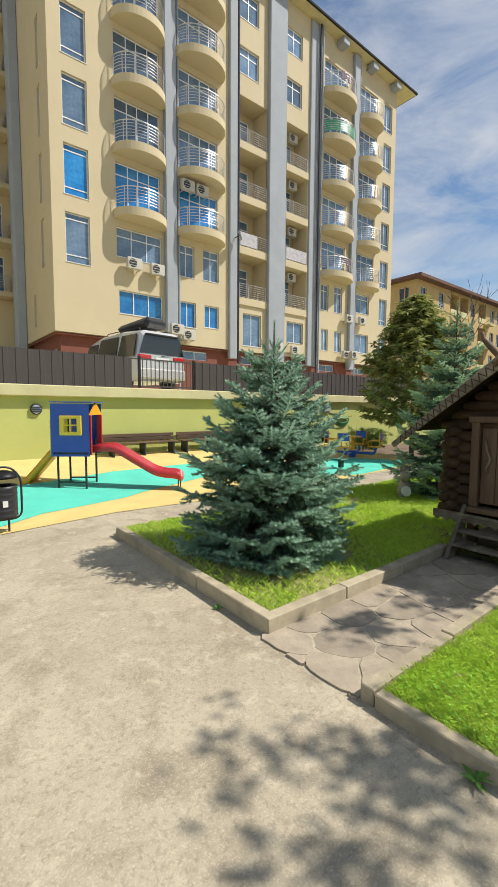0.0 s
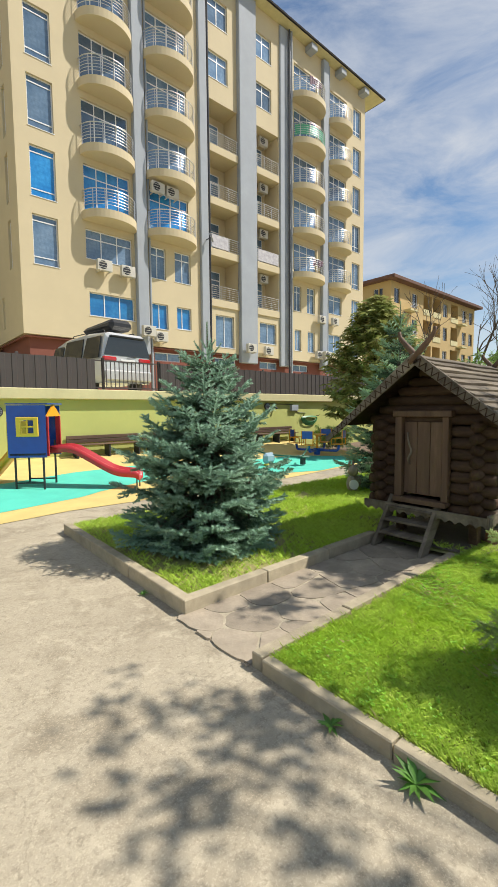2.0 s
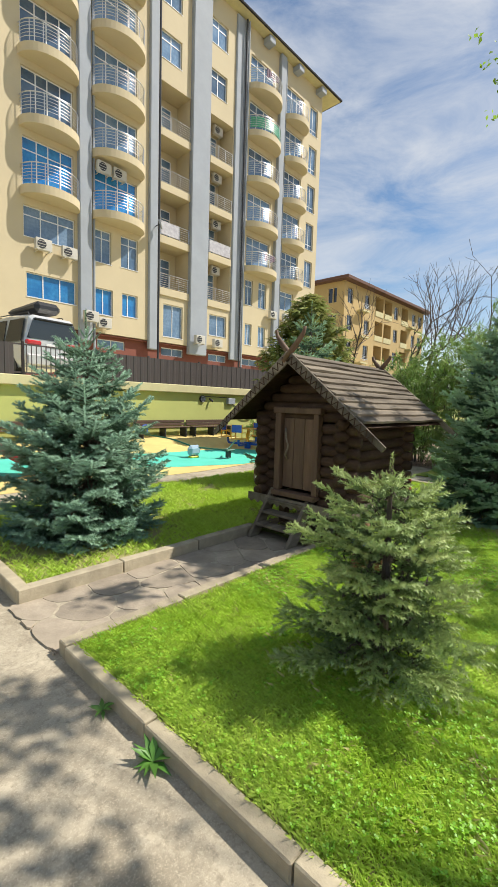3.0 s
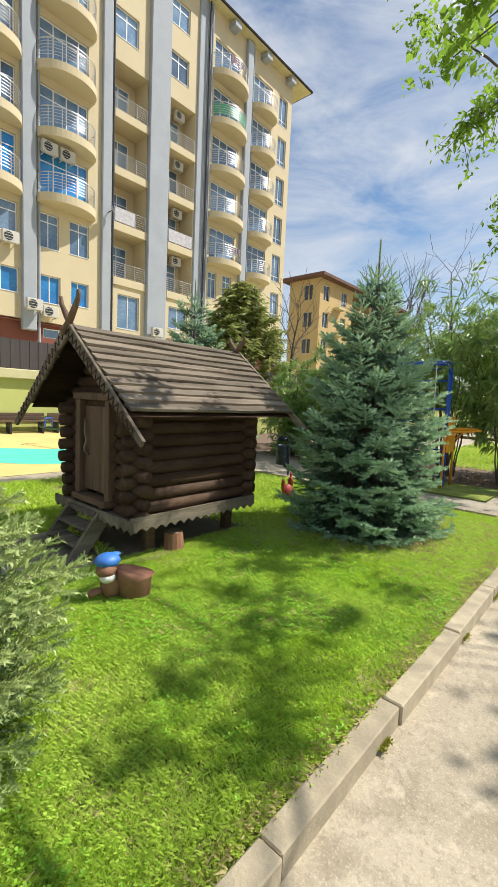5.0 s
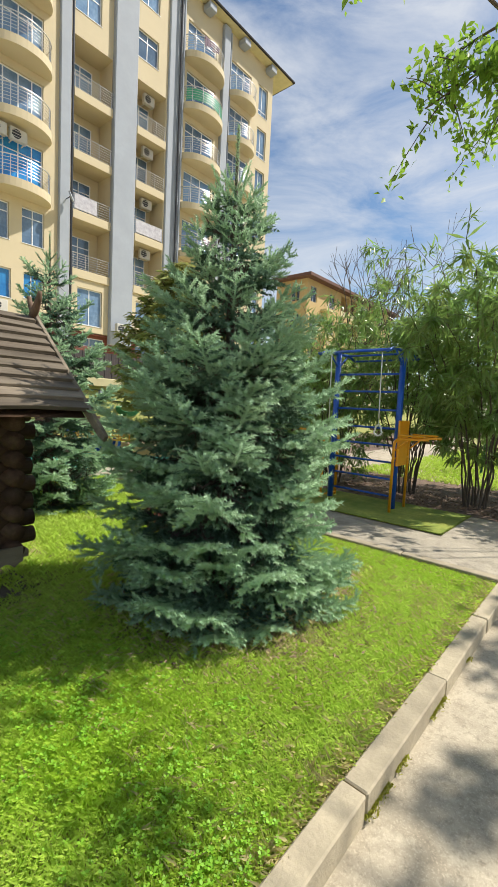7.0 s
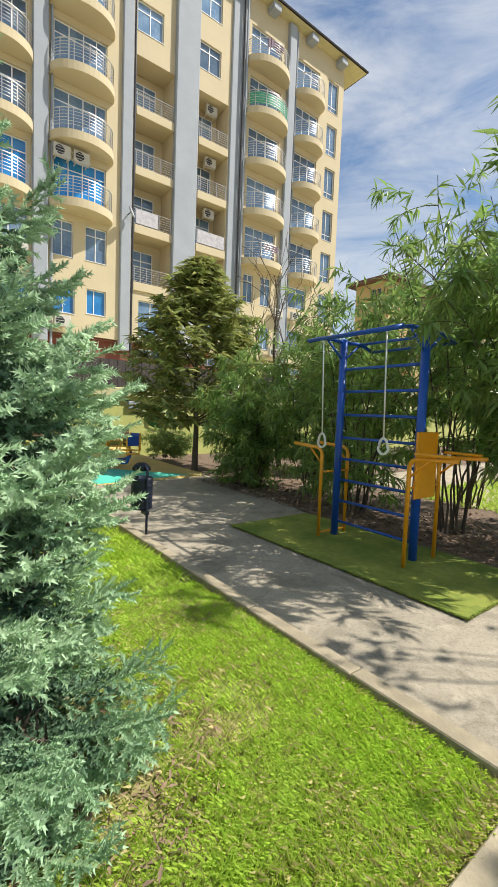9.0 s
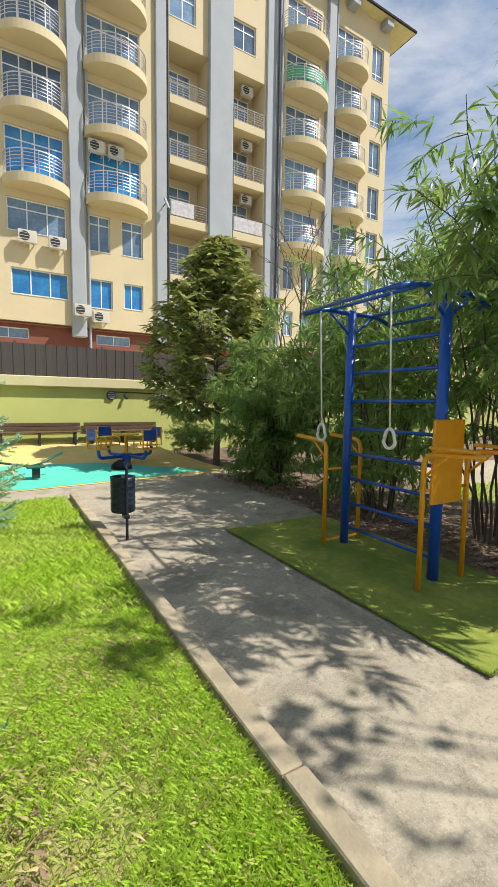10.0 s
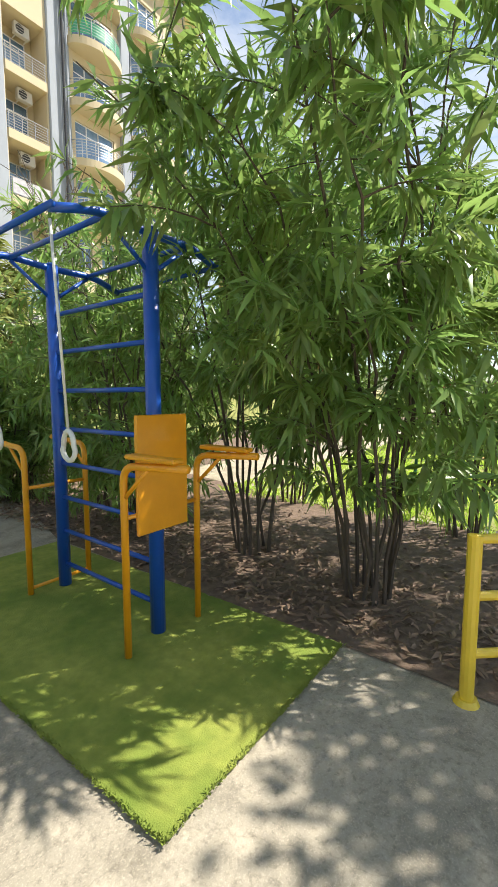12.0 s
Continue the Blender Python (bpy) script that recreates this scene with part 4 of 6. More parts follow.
bm = framed(0.37, 0.7, 1.72, (-0.17, 0.2, 1.16, 1.46))
bmesh.ops.translate(bm, verts=bm.verts, vec=(0, -0.36, 0))
part("panel", bm, M_blue, sl, "blue painted panel")
part("panel", box(bmesh.new(), -0.37, 0.37, 0.35, 0.37, 0.7, 1.72), M_blue, sl, "blue painted panel")
wf = [(-0.19, -0.1, 1.11, 1.49), (0.14, 0.23, 1.11, 1.49), (-0.12, 0.16, 1.11, 1.18), (-0.12, 0.16, 1.43, 1.49), (0.0, 0.035, 1.18, 1.43), (-0.1, 0.14, 1.29, 1.32)]
for a, b, c, d in wf:
    part("window_bar", box(bmesh.new(), a, b, -0.4, -0.365, c, d, 0.01), M_yellow, sl, "yellow plastic window bar")
bm = bmesh.new()
out = [(-0.36, 1.72), (0.36, 1.72), (0.52, 1.5), (0.36, 1.5)]
for (y0, y1) in ((-0.37, 0.38),):
    a = [bm.verts.new((0.36, y, z)) for y, z in ((-0.36, 1.5), (0.36, 1.5), (0.0, 1.74))]
    b = [bm.verts.new((0.39, y, z)) for y, z in ((-0.36, 1.5), (0.36, 1.5), (0.0, 1.74))]
    bm.faces.new(a[::-1])
    bm.faces.new(b)
    for i in range(3):
        bm.faces.new((a[i], a[(i + 1) % 3], b[(i + 1) % 3], b[i]))
part("gable", bm, M_orange, sl, "orange gable panel")
part("roof_panel", box(bmesh.new(), -0.38, 0.42, -0.38, 0.0, 1.74, 1.76, m=None), M_blue, sl)
part("roof_panel", box(bmesh.new(), -0.38, 0.42, 0.0, 0.38, 1.74, 1.76, m=None), M_blue, sl)
for y in (-0.31, 0.31):
    part("side_guard", box(bmesh.new(), 0.3, 0.4, y - 0.02, y + 0.02, 0.72, 1.5, 0.008), M_redpl, sl, "red side guard")
    part("side_guard", box(bmesh.new(), -0.4, -0.3, y - 0.02, y + 0.02, 0.72, 1.4, 0.008), M_yellow, sl, "yellow side guard")


def chute(path, w, sides, thick=0.025):
    """A trough swept along a line in x and z."""
    bm = bmesh.new()
    prof = [(-w, sides), (-w + thick, sides), (-w + thick, 0.02), (w - thick, 0.02), (w - thick, sides), (w, sides), (w, -0.02), (-w, -0.02)]
    rings = [[bm.verts.new((x, y, z + h)) for y, h in prof] for x, z in path]
    for u, v in zip(rings, rings[1:]):
        for j in range(8):
            bm.faces.new((u[j], u[(j + 1) % 8], v[(j + 1) % 8], v[j]))
    bm.faces.new(rings[0][::-1])
    bm.faces.new(rings[-1])
    return bm


red = [(p.x, p.z) for p in bend([(0.34, 0, 0.78), (0.75, 0, 0.82), (1.6, 0, 0.3), (2.02, 0, 0.26), (2.1, 0, 0.2)], 0.3)]
part("red_chute", chute(red, 0.2, 0.13), M_redpl, sl, "red plastic chute", True)
yel = [(p.x, p.z) for p in bend([(-0.34, 0, 0.78), (-0.42, 0, 0.74), (-0.95, 0, 0.14), (-1.05, 0, 0.1)], 0.1)]
part("yellow_chute", chute(yel, 0.2, 0.13), M_orange, sl, "orange-yellow plastic chute", True)
part("chute_leg", tube(bmesh.new(), [(2.04, 0.15, 0.0), (2.04, 0.15, 0.22)], 0.015, 6), M_dark, sl)
part("chute_leg", tube(bmesh.new(), [(2.04, -0.15, 0.0), (2.04, -0.15, 0.22)], 0.015, 6), M_dark, sl)

# ---- bench along the wall ----
M_bench = material("brown_bench_wood", (0.13, 0.075, 0.045), 0.7, vary=0.4, scale=5, bump=0.4, bump_scale=30, stretch=(0.2, 1, 1), per_object=0.2)
for n in range(4):
    x0 = 3.9 + n * 2.25
    be = tagged(thing("bench", (x0, 11.2, slope(11.1))), "long brown wooden slatted bench against the yellow wall", "bench", "benches along the wall")
    for y, z, hh in ((-0.32, 0.32, 0.03), (-0.2, 0.32, 0.03), (-0.08, 0.32, 0.03)):
        part("slat", box(bmesh.new(), 0, 2.15, y, y + 0.1, z, z + hh, 0.006), M_bench, be)
    for z in (0.42, 0.53):
        part("back_slat", box(bmesh.new(), 0, 2.15, 0.05, 0.075, z - 0.05, z + 0.045, 0.005), M_bench, be)
    for x in (0.15, 1.05, 1.95):
        part("leg", box(bmesh.new(), x, x + 0.05, -0.3, 0.045, -0.03, 0.32, 0.004), M_dark, be)

# ---- carousel ----
ca = tagged(thing("carousel", (11.15, 8.55, slope(8.55))), "blue and orange playground carousel with four seats round a table", "carousel")
part("hub", tube(bmesh.new(), [(0, 0, 0), (0, 0, 0.22)], 0.1, 14, 0.13), M_blue, ca)
part("table", tube(bmesh.new(), [(0, 0, 0.66), (0, 0, 0.69)], 0.3, 20), M_orange, ca, "orange round table")
part("table_post", tube(bmesh.new(), [(0, 0, 0.2), (0, 0, 0.66)], 0.045, 10), M_orange, ca)
for k in range(4):
    t_ = radians(20 + 90 * k)
    ux, uy = math.cos(t_), math.sin(t_)
    at = pose(0, 0, 0, 0, 0, math.degrees(t_))

    def put(bm):
        bmesh.ops.transform(bm, verts=bm.verts, matrix=at)
        return bm
    st = new("seat")
    st.parent = ca
    part("arm", put(tube(bmesh.new(), bend([(0, 0, 0.15), (0.72, 0, 0.15), (0.75, 0, 0.34)], 0.12), 0.04, 10)), M_blue, st)
    part("seat_board", put(box(bmesh.new(), 0.55, 0.9, -0.18, 0.18, 0.36, 0.385, 0.006)), M_orange, st)
    part("seat_back", put(box(bmesh.new(), 0.9, 0.92, -0.18, 0.18, 0.58, 0.82, 0.006)), M_blue, st, "blue seat back")
    for y in (-0.19, 0.19):
        part("armrest", put(tube(bmesh.new(), bend([(0.56, y, 0.36), (0.56, y, 0.56), (0.91, y, 0.58), (0.91, y, 0.36)], 0.06), 0.016, 7)), M_orange, st)
        part("back_rail", put(tube(bmesh.new(), [(0.91, y, 0.5), (0.91, y, 0.83)], 0.016, 7)), M_orange, st)

# ---- things on the retaining wall ----
for x, z in ((11.45, 1.72), (2.29, 1.6)):
    v_ = tagged(thing("wall_vent", (x, WALL_Y, z)), "round dark metal ventilation grille on the yellow wall", "vent")
    bm = tube(bmesh.new(), [(0, 0.02, 0), (0, -0.06, 0)], 0.135, 24)
    part("rim", bm, M_dark, v_)
    part("disc", tube(bmesh.new(), [(0, -0.06, 0), (0, -0.07, 0)], 0.11, 24), M_grey, v_)
    for i in range(3):
        part("slat", box(bmesh.new(), -0.1, 0.1, -0.085, -0.07, -0.06 + i * 0.05, -0.04 + i * 0.05), M_dark, v_)
lamp = tagged(thing("wall_camera", (11.85, WALL_Y, 1.68)), "small dark camera on the yellow wall", "camera")
part("body", tube(bmesh.new(), [(0, 0.02, 0.05), (0, -0.1, 0.0), (0.03, -0.16, -0.05)], 0.04, 10), M_dark, lamp)
jb = tagged(thing("junction_box", (12.95, WALL_Y, 1.66)), "grey electrical junction box on the yellow wall", "box")
part("body", box(bmesh.new(), -0.2, 0.2, -0.12, 0.02, -0.12, 0.12, 0.015), M_grey, jb)
part("cable", tube(bmesh.new(), [(-1.4, -0.02, 0.16), (-0.2, -0.02, 0.14), (0.1, -0.02, 0.1)], 0.015, 6), M_dark, jb)
part("cable", tube(bmesh.new(), bend([(0.1, -0.02, -0.1), (0.3, -0.02, -0.2), (0.75, -0.02, -0.22)], 0.1), 0.015, 6), M_dark, jb)
M_hose = material("green_hose", (0.03, 0.2, 0.06), 0.4, vary=0.2, scale=10, bump=0.0)
ho = tagged(thing("garden_hose", (13.9, WALL_Y, 1.3)), "coiled green garden hose hanging on the yellow wall", "hose")
for i in range(7):
    w = 0.5 - 0.02 * i
    pts = [(w * math.cos(a), -0.05 - 0.012 * i, -0.06 + (0.08 + 0.24 * (1 - i / 9)) * math.sin(a) * (1 if math.sin(a) < 0 else 0.25)) for a in (2 * math.pi * j / 24 for j in range(25))]
    part("coil", tube(bmesh.new(), pts, 0.017, 6), M_hose, ho)
for x in (-0.5, 0.5):
    part("hook", tube(bmesh.new(), [(x, 0.02, 0.02), (x, -0.16, 0.02), (x, -0.17, 0.1)], 0.012, 6), M_dark, ho)

# ---- van on the terrace ----
M_van = material("silver_car_paint", (0.6, 0.6, 0.58), 0.25, 0.3, vary=0.05, scale=2, bump=0.0, coat=0.6)
M_tint = material("tinted_car_glass", (0.015, 0.018, 0.02), 0.04, 0.0, vary=0.2, scale=2, bump=0.0, spec=0.9)
M_tail = material("red_tail_lamp", (0.5, 0.02, 0.02), 0.15, vary=0.2, scale=5, bump=0.0, coat=0.6)
M_black = material("black_plastic", (0.02, 0.02, 0.022), 0.4, vary=0.2, scale=5, bump=0.05)
van = tagged(thing("minivan", (6.28, 12.35, TOP), 8), "silver minivan with dark tinted windows and a black roof box", "car")
# sections along its length: y, half width, belt height, roof half width, roof height
SEC = [(0.0, 0.86, 0.98, 0.66, 1.72), (0.12, 0.9, 1.0, 0.72, 1.86), (1.2, 0.92, 1.0, 0.74, 1.92), (2.6, 0.92, 1.0, 0.72, 1.88), (3.3, 0.92, 1.0, 0.68, 1.76), (4.0, 0.9, 1.0, 0.82, 1.1), (4.7, 0.82, 0.85, 0.72, 0.9), (4.85, 0.74, 0.6, 0.6, 0.68)]
bm = bmesh.new()
rings = []
for y, hw, belt, rw, roof in SEC:
    prof = [(-hw * 0.94, 0.28), (-hw, 0.5), (-hw, belt * 0.85), (-hw * 0.985, belt), (-rw, roof - 0.07), (-rw + 0.12, roof), (rw - 0.12, roof), (rw, roof - 0.07), (hw * 0.985, belt), (hw, belt * 0.85), (hw, 0.5), (hw * 0.94, 0.28)]
    rings.append([bm.verts.new((x, y, z)) for x, z in prof])
for u, v in zip(rings, rings[1:]):
    for j in range(12):
        bm.faces.new((u[j], v[j], v[(j + 1) % 12], u[(j + 1) % 12]))
bm.faces.new(rings[0])
bm.faces.new(rings[-1][::-1])
part("body", bm, M_van, van, smooth=False)


def plate(pts, n, t=0.012):
    bm = bmesh.new()
    f = bm.faces.new([bm.verts.new(p) for p in pts])
    r_ = bmesh.ops.extrude_face_region(bm, geom=[f])
    bmesh.ops.translate(bm, verts=[g for g in r_["geom"] if isinstance(g, bmesh.types.BMVert)], vec=Vector(n) * t)
    bmesh.ops.recalc_face_normals(bm, faces=bm.faces[:])
    return bm


part("rear_window", plate([(-0.85, -0.004, 1.14), (0.85, -0.004, 1.14), (0.665, -0.004, 1.7), (-0.665, -0.004, 1.7)], (0, -1, 0)), M_tint, van, "dark rear window")
for sx in (-1, 1):
    for ya, yb, top in ((0.2, 1.15, 1.74), (1.25, 2.5, 1.74), (2.58, 3.35, 1.62)):
        part("side_window", plate([(sx * 0.915, ya, 1.05), (sx * 0.915, yb, 1.05), (sx * 0.765, yb - 0.05, top), (sx * 0.765, ya + 0.05, top)], (sx, 0, 0.2), 0.02), M_tint, van, "dark side window")
    part("tail_lamp", box(bmesh.new(), sx * 0.64 - 0.24, sx * 0.64 + 0.24, -0.035, 0.1, 0.95, 1.1, 0.04), M_tail, van, "red tail lamp")
    for y in (0.85, 3.85):
        wh = new("wheel")
        wh.parent = van
        part("tyre", tube(bmesh.new(), [(sx * 0.72, y, 0.32), (sx * 0.92, y, 0.32)], 0.32, 24), M_black, wh)
        part("rim", tube(bmesh.new(), [(sx * 0.91, y, 0.32), (sx * 0.935, y, 0.32)], 0.2, 16), M_steel, wh)
part("bumper", box(bmesh.new(), -0.88, 0.88, -0.08, 0.1, 0.35, 0.68, 0.04), M_van, van)
part("number_plate", box(bmesh.new(), -0.26, 0.26, -0.022, -0.004, 0.92, 1.03, 0.005), M_white, van, "white plate")
part("spoiler", box(bmesh.new(), -0.62, 0.62, -0.08, 0.15, 1.7, 1.76, 0.02), M_black, van)
part("wiper", tube(bmesh.new(), [(-0.05, -0.03, 1.08), (0.35, -0.03, 1.16)], 0.012, 6), M_black, van)
for x in (-0.55, 0.55):
    part("roof_rail", tube(bmesh.new(), bend([(x, 0.4, 1.9), (x, 0.45, 1.98), (x, 2.4, 1.98), (x, 2.45, 1.9)], 0.05), 0.016, 6), M_black, van)
bm = box(bmesh.new(), -0.42, 0.42, 0.25, 2.1, 2.0, 2.34, 0.12)
for v in bm.verts:
    if v.co.z > 2.2 and v.co.y > 1.8:
        v.co.z -= 0.1
part("roof_box", bm, M_black, van, "black roof box")

# ---- flagstones ----
fl = tagged(thing("flagstone_path", (1.7, 1.22, 0)), "irregular brown-grey flagstone path leading to the hut steps", "stone path", kind="structure")
rng = random.Random(11)
seeds = []
while len(seeds) < 24:
    p = Vector((rng.uniform(-0.2, 2.95), rng.uniform(0.0, 0.84)))
    if all((p - q).length > 0.26 for q in seeds):
        seeds.append(p)


def clip(poly, mid, nrm):
    out = []
    for a, b in zip(poly, poly[1:] + poly[:1]):
        da, db = (a - mid).dot(nrm), (b - mid).dot(nrm)
        if da <= 0:
            out.append(a)
        if da * db < 0:
            out.append(a + (b - a) * (da / (da - db)))
    return out


for p in seeds:
    poly = [Vector(c) for c in ((-0.02, 0.0), (2.98, 0.0), (2.98, 0.86), (-0.02, 0.86))]
    for q in seeds:
        if q is not p:
            d = (q - p).normalized()
            poly = clip(poly, (p + q) / 2 - d * 0.007, d)
    if len(poly) < 3:
        continue
    fine = []
    for a, b in zip(poly, poly[1:] + poly[:1]):
        fine += [a * 0.82 + b * 0.18, a.lerp(b, 0.5) + Vector((rng.uniform(-0.012, 0.012), rng.uniform(-0.012, 0.012))), a * 0.18 + b * 0.82]
    part("flagstone", prism(bmesh.new(), [(v.x, v.y) for v in fine], -0.05, rng.uniform(0.001, 0.007)), M_flag, fl)
sheet("path_bed", [(1.72, 1.2), (4.6, 1.2), (4.6, 2.12), (1.72, 2.1)], 0.0, M_concrete, "pale mortar bed between the flagstones", "path")

sheet("bare_soil", [(4.55, 0.95), (5.2, 0.85), (6.4, 0.95), (6.55, 2.3), (4.55, 2.4)], 0.079, M_bed, "bare trodden soil under the hut", "soil")

# ---- conifers ----


def needle_brush(n, length, needle, width):
    """A bit of twig with needles round it, growing along y."""
    g = np.random.default_rng(n)
    vs, fs = [], []
    for i in range(n):
        y = length * (i + g.uniform(0, 1)) / n
        a = 2.4 * i + g.uniform(-0.4, 0.4)
        d = np.array([math.cos(a), 0.75, math.sin(a)])
        d /= np.linalg.norm(d)
        t = np.cross(d, [0, 1, 0])
        t /= np.linalg.norm(t)
        p = np.array([0, y, 0])
        k = len(vs)
        vs += [p - t * width, p + t * width, p + d * needle * g.uniform(0.8, 1.15)]
        fs.append((k, k + 1, k + 2))
    k = len(vs)
    r = width * 0.9
    vs += [np.array([r, 0, 0]), np.array([-r, 0, 0]), np.array([0, length, 0])]
    fs.append((k, k + 1, k + 2))
    return np.array(vs), np.array(fs)


def conifer(name, place, height, profile, mats, label, seed, whorl=0.2, low=0.08, leader=0.35, droop=0.14, boughs=10, plump=0.027, lumps=0.16, twig=0.26):
    """A spruce: tiers of boughs, each a drooping spray of needled twigs. profile: share of the height, reach in metres."""
    g = np.random.default_rng(seed)
    e = tagged(thing(name, place), label, "tree")
    part("trunk", tube(bmesh.new(), [(0, 0, -0.05), (0.01, 0.0, height * 0.5), (0, 0, height)], 0.03 + height * 0.01, 9, 0.006), M_bark, e)
    hs, rs_ = zip(*profile)
    # pale tips and dark inside: light and shade put into two needle colours
    young, inner_tufts, wood = [], [], []
    seg = 0.06
    z = low
    while z < height - leader * 0.9:
        h = z / height
        reach = float(np.interp(h, hs, rs_))
        nb = max(5, int(boughs * (0.55 + 0.45 * min(1.0, reach / 0.6))))
        off = g.uniform(0, 6.28)
        for b in range(nb):
            a = off + 2 * math.pi * b / nb + g.uniform(-0.22, 0.22)
            L = reach * (1 + 2.2 * lumps * noise.noise((math.cos(a) * 1.3 + seed, math.sin(a) * 1.3, z * 2.6)) + g.uniform(-0.1, 0.08))
            rise = -0.1 + 0.95 * h ** 1.6 + g.uniform(-0.08, 0.08)
            out = np.array([math.cos(a), math.sin(a), 0.0])
            side = np.array([-math.sin(a), math.cos(a), 0.0])
            base = np.array([0, 0, z + g.uniform(-0.06, 0.06)])
            steps = max(3, int(L / 0.046))
            for i in range(1, steps + 1):
                u = i / steps
                p = base + out * L * u + np.array([0, 0, L * (rise * u - droop * math.sin(u * 2.7) + 0.09 * u * u)])
                p[2] = max(p[2], 0.03)
                tang = out + np.array([0, 0, rise - droop * 2.7 * math.cos(u * 2.7) + 0.18 * u])
                tang /= np.linalg.norm(tang)
                (young if u > 0.55 else inner_tufts).append((p, tang))
                if u < 0.6:
                    wood.append(p)
                if u < 0.22:
                    continue
                tw = min(twig, 0.5 * L * (1.12 - u) + 0.05)
                for sgn in (-1, 1):
                    d = tang * g.uniform(0.6, 0.95) + side * sgn * g.uniform(0.6, 1.0) + np.array([0, 0, g.uniform(-0.28, 0.16)])
                    d /= np.linalg.norm(d)
                    m = max(1, int(tw * g.uniform(0.7, 1.15) / seg + 0.5))
                    fork = np.cross(d, [0, 0, 1.0])
                    for j in range(m):
                        q = p + d * seg * (j + 0.2) + np.array([0, 0, -0.012 * j * j * 0.3])
                        q[2] = max(q[2], 0.03)
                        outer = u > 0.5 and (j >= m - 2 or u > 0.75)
                        (young if outer else inner_tufts).append((q, d + g.normal(0, 0.1, 3)))
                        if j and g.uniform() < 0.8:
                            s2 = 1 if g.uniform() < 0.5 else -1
                            (young if outer else inner_tufts).append((q, d * 0.9 + fork * s2 * 0.75 + np.array([0, 0, g.uniform(-0.1, 0.3)])))
        z += whorl * g.uniform(0.8, 1.2)
    for i in range(int(leader * 2.0 / seg)):
        young.append((np.array([0, 0, height - leader + i * seg * 0.5]), np.array([0, 0, 1.0])))
    for k in range(9):
        a = k * 1.3 + seed
        z0 = height - leader * (1.0 if k < 5 else 0.7)
        for i in range(int(leader * (0.55 if k < 5 else 0.3) / seg * 1.6)):
            d = np.array([math.cos(a) * 0.6, math.sin(a) * 0.6, 0.8])
            young.append((np.array([0, 0, z0]) + d * seg * 0.62 * i, d))
    for nm, rows, mat, count in (("crown", young, mats[0], 22), ("inner_needles", inner_tufts, mats[1], 10)):
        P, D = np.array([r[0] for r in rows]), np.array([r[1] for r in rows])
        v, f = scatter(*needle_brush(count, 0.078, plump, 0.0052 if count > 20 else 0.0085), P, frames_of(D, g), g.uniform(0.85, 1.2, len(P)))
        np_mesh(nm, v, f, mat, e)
    Q = np.array(wood)
    v, f = scatter(*needle_brush(5, 0.16 * twig / 0.3, 0.1 * twig / 0.3, 0.007), Q, frames_of(g.normal(0, 1, (len(Q), 3)), g), g.uniform(0.7, 1.2, len(Q)))
    np_mesh("inner_wood", v, f, M_bark, e)
    return e


NEEDLES, GREENER = (M_spruce, M_spruce_inner), (M_spruce_green, M_spruce_inner)
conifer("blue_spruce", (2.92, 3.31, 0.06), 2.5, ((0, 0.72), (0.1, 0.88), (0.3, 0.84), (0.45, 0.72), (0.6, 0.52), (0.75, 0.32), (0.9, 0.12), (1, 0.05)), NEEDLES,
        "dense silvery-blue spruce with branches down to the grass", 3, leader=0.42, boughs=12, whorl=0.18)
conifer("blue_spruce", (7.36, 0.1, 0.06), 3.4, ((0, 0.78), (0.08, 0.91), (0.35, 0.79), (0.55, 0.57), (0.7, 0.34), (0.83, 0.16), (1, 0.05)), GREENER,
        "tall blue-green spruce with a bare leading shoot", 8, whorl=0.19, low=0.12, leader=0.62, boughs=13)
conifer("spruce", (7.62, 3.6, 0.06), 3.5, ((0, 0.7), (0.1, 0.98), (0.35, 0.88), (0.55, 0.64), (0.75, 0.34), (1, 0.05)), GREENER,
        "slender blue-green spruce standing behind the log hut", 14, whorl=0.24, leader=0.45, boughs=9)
conifer("young_fir", (2.94, -0.34, 0.06), 1.26, ((0, 0.3), (0.12, 0.46), (0.4, 0.43), (0.6, 0.33), (0.78, 0.19), (1, 0.04)), (M_fir, M_fir_inner),
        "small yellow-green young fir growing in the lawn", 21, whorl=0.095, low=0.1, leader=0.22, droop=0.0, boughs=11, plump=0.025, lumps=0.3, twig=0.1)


# ---- broad-leaved shrubs and trees ----
def leaf(length, width, fold=0.25, curl=0.15):
    """A pointed leaf along y with a folded midrib."""
    ys = (0.0, 0.45, 1.0)
    ws = (0.05, 1.0, 0.0)
    vs, fs = [], []
    for y, w in zip(ys, ws):
        zc = -curl * y * y * length
        vs += [(-w * width / 2, y * length, zc + fold * w * width / 2), (0, y * length, zc), (w * width / 2, y * length, zc + fold * w * width / 2)]
    fs = [(0, 1, 4), (0, 4, 3), (1, 2, 5), (1, 5, 4), (3, 4, 7), (4, 5, 7)]
    return np.array(vs), np.array(fs)


def axes_leaf(d, g, roll=0.6):
    """Leaf frames: y along d, z as near up as may be, with some roll."""
    d = d / np.linalg.norm(d, axis=1, keepdims=True)
    up = np.array([[0, 0, 1.0]]) + g.normal(0, roll, d.shape)
    s = np.cross(d, up)
    s /= np.linalg.norm(s, axis=1, keepdims=True) + 1e-9
    return np.stack([s, d, np.cross(s, d)], axis=2)


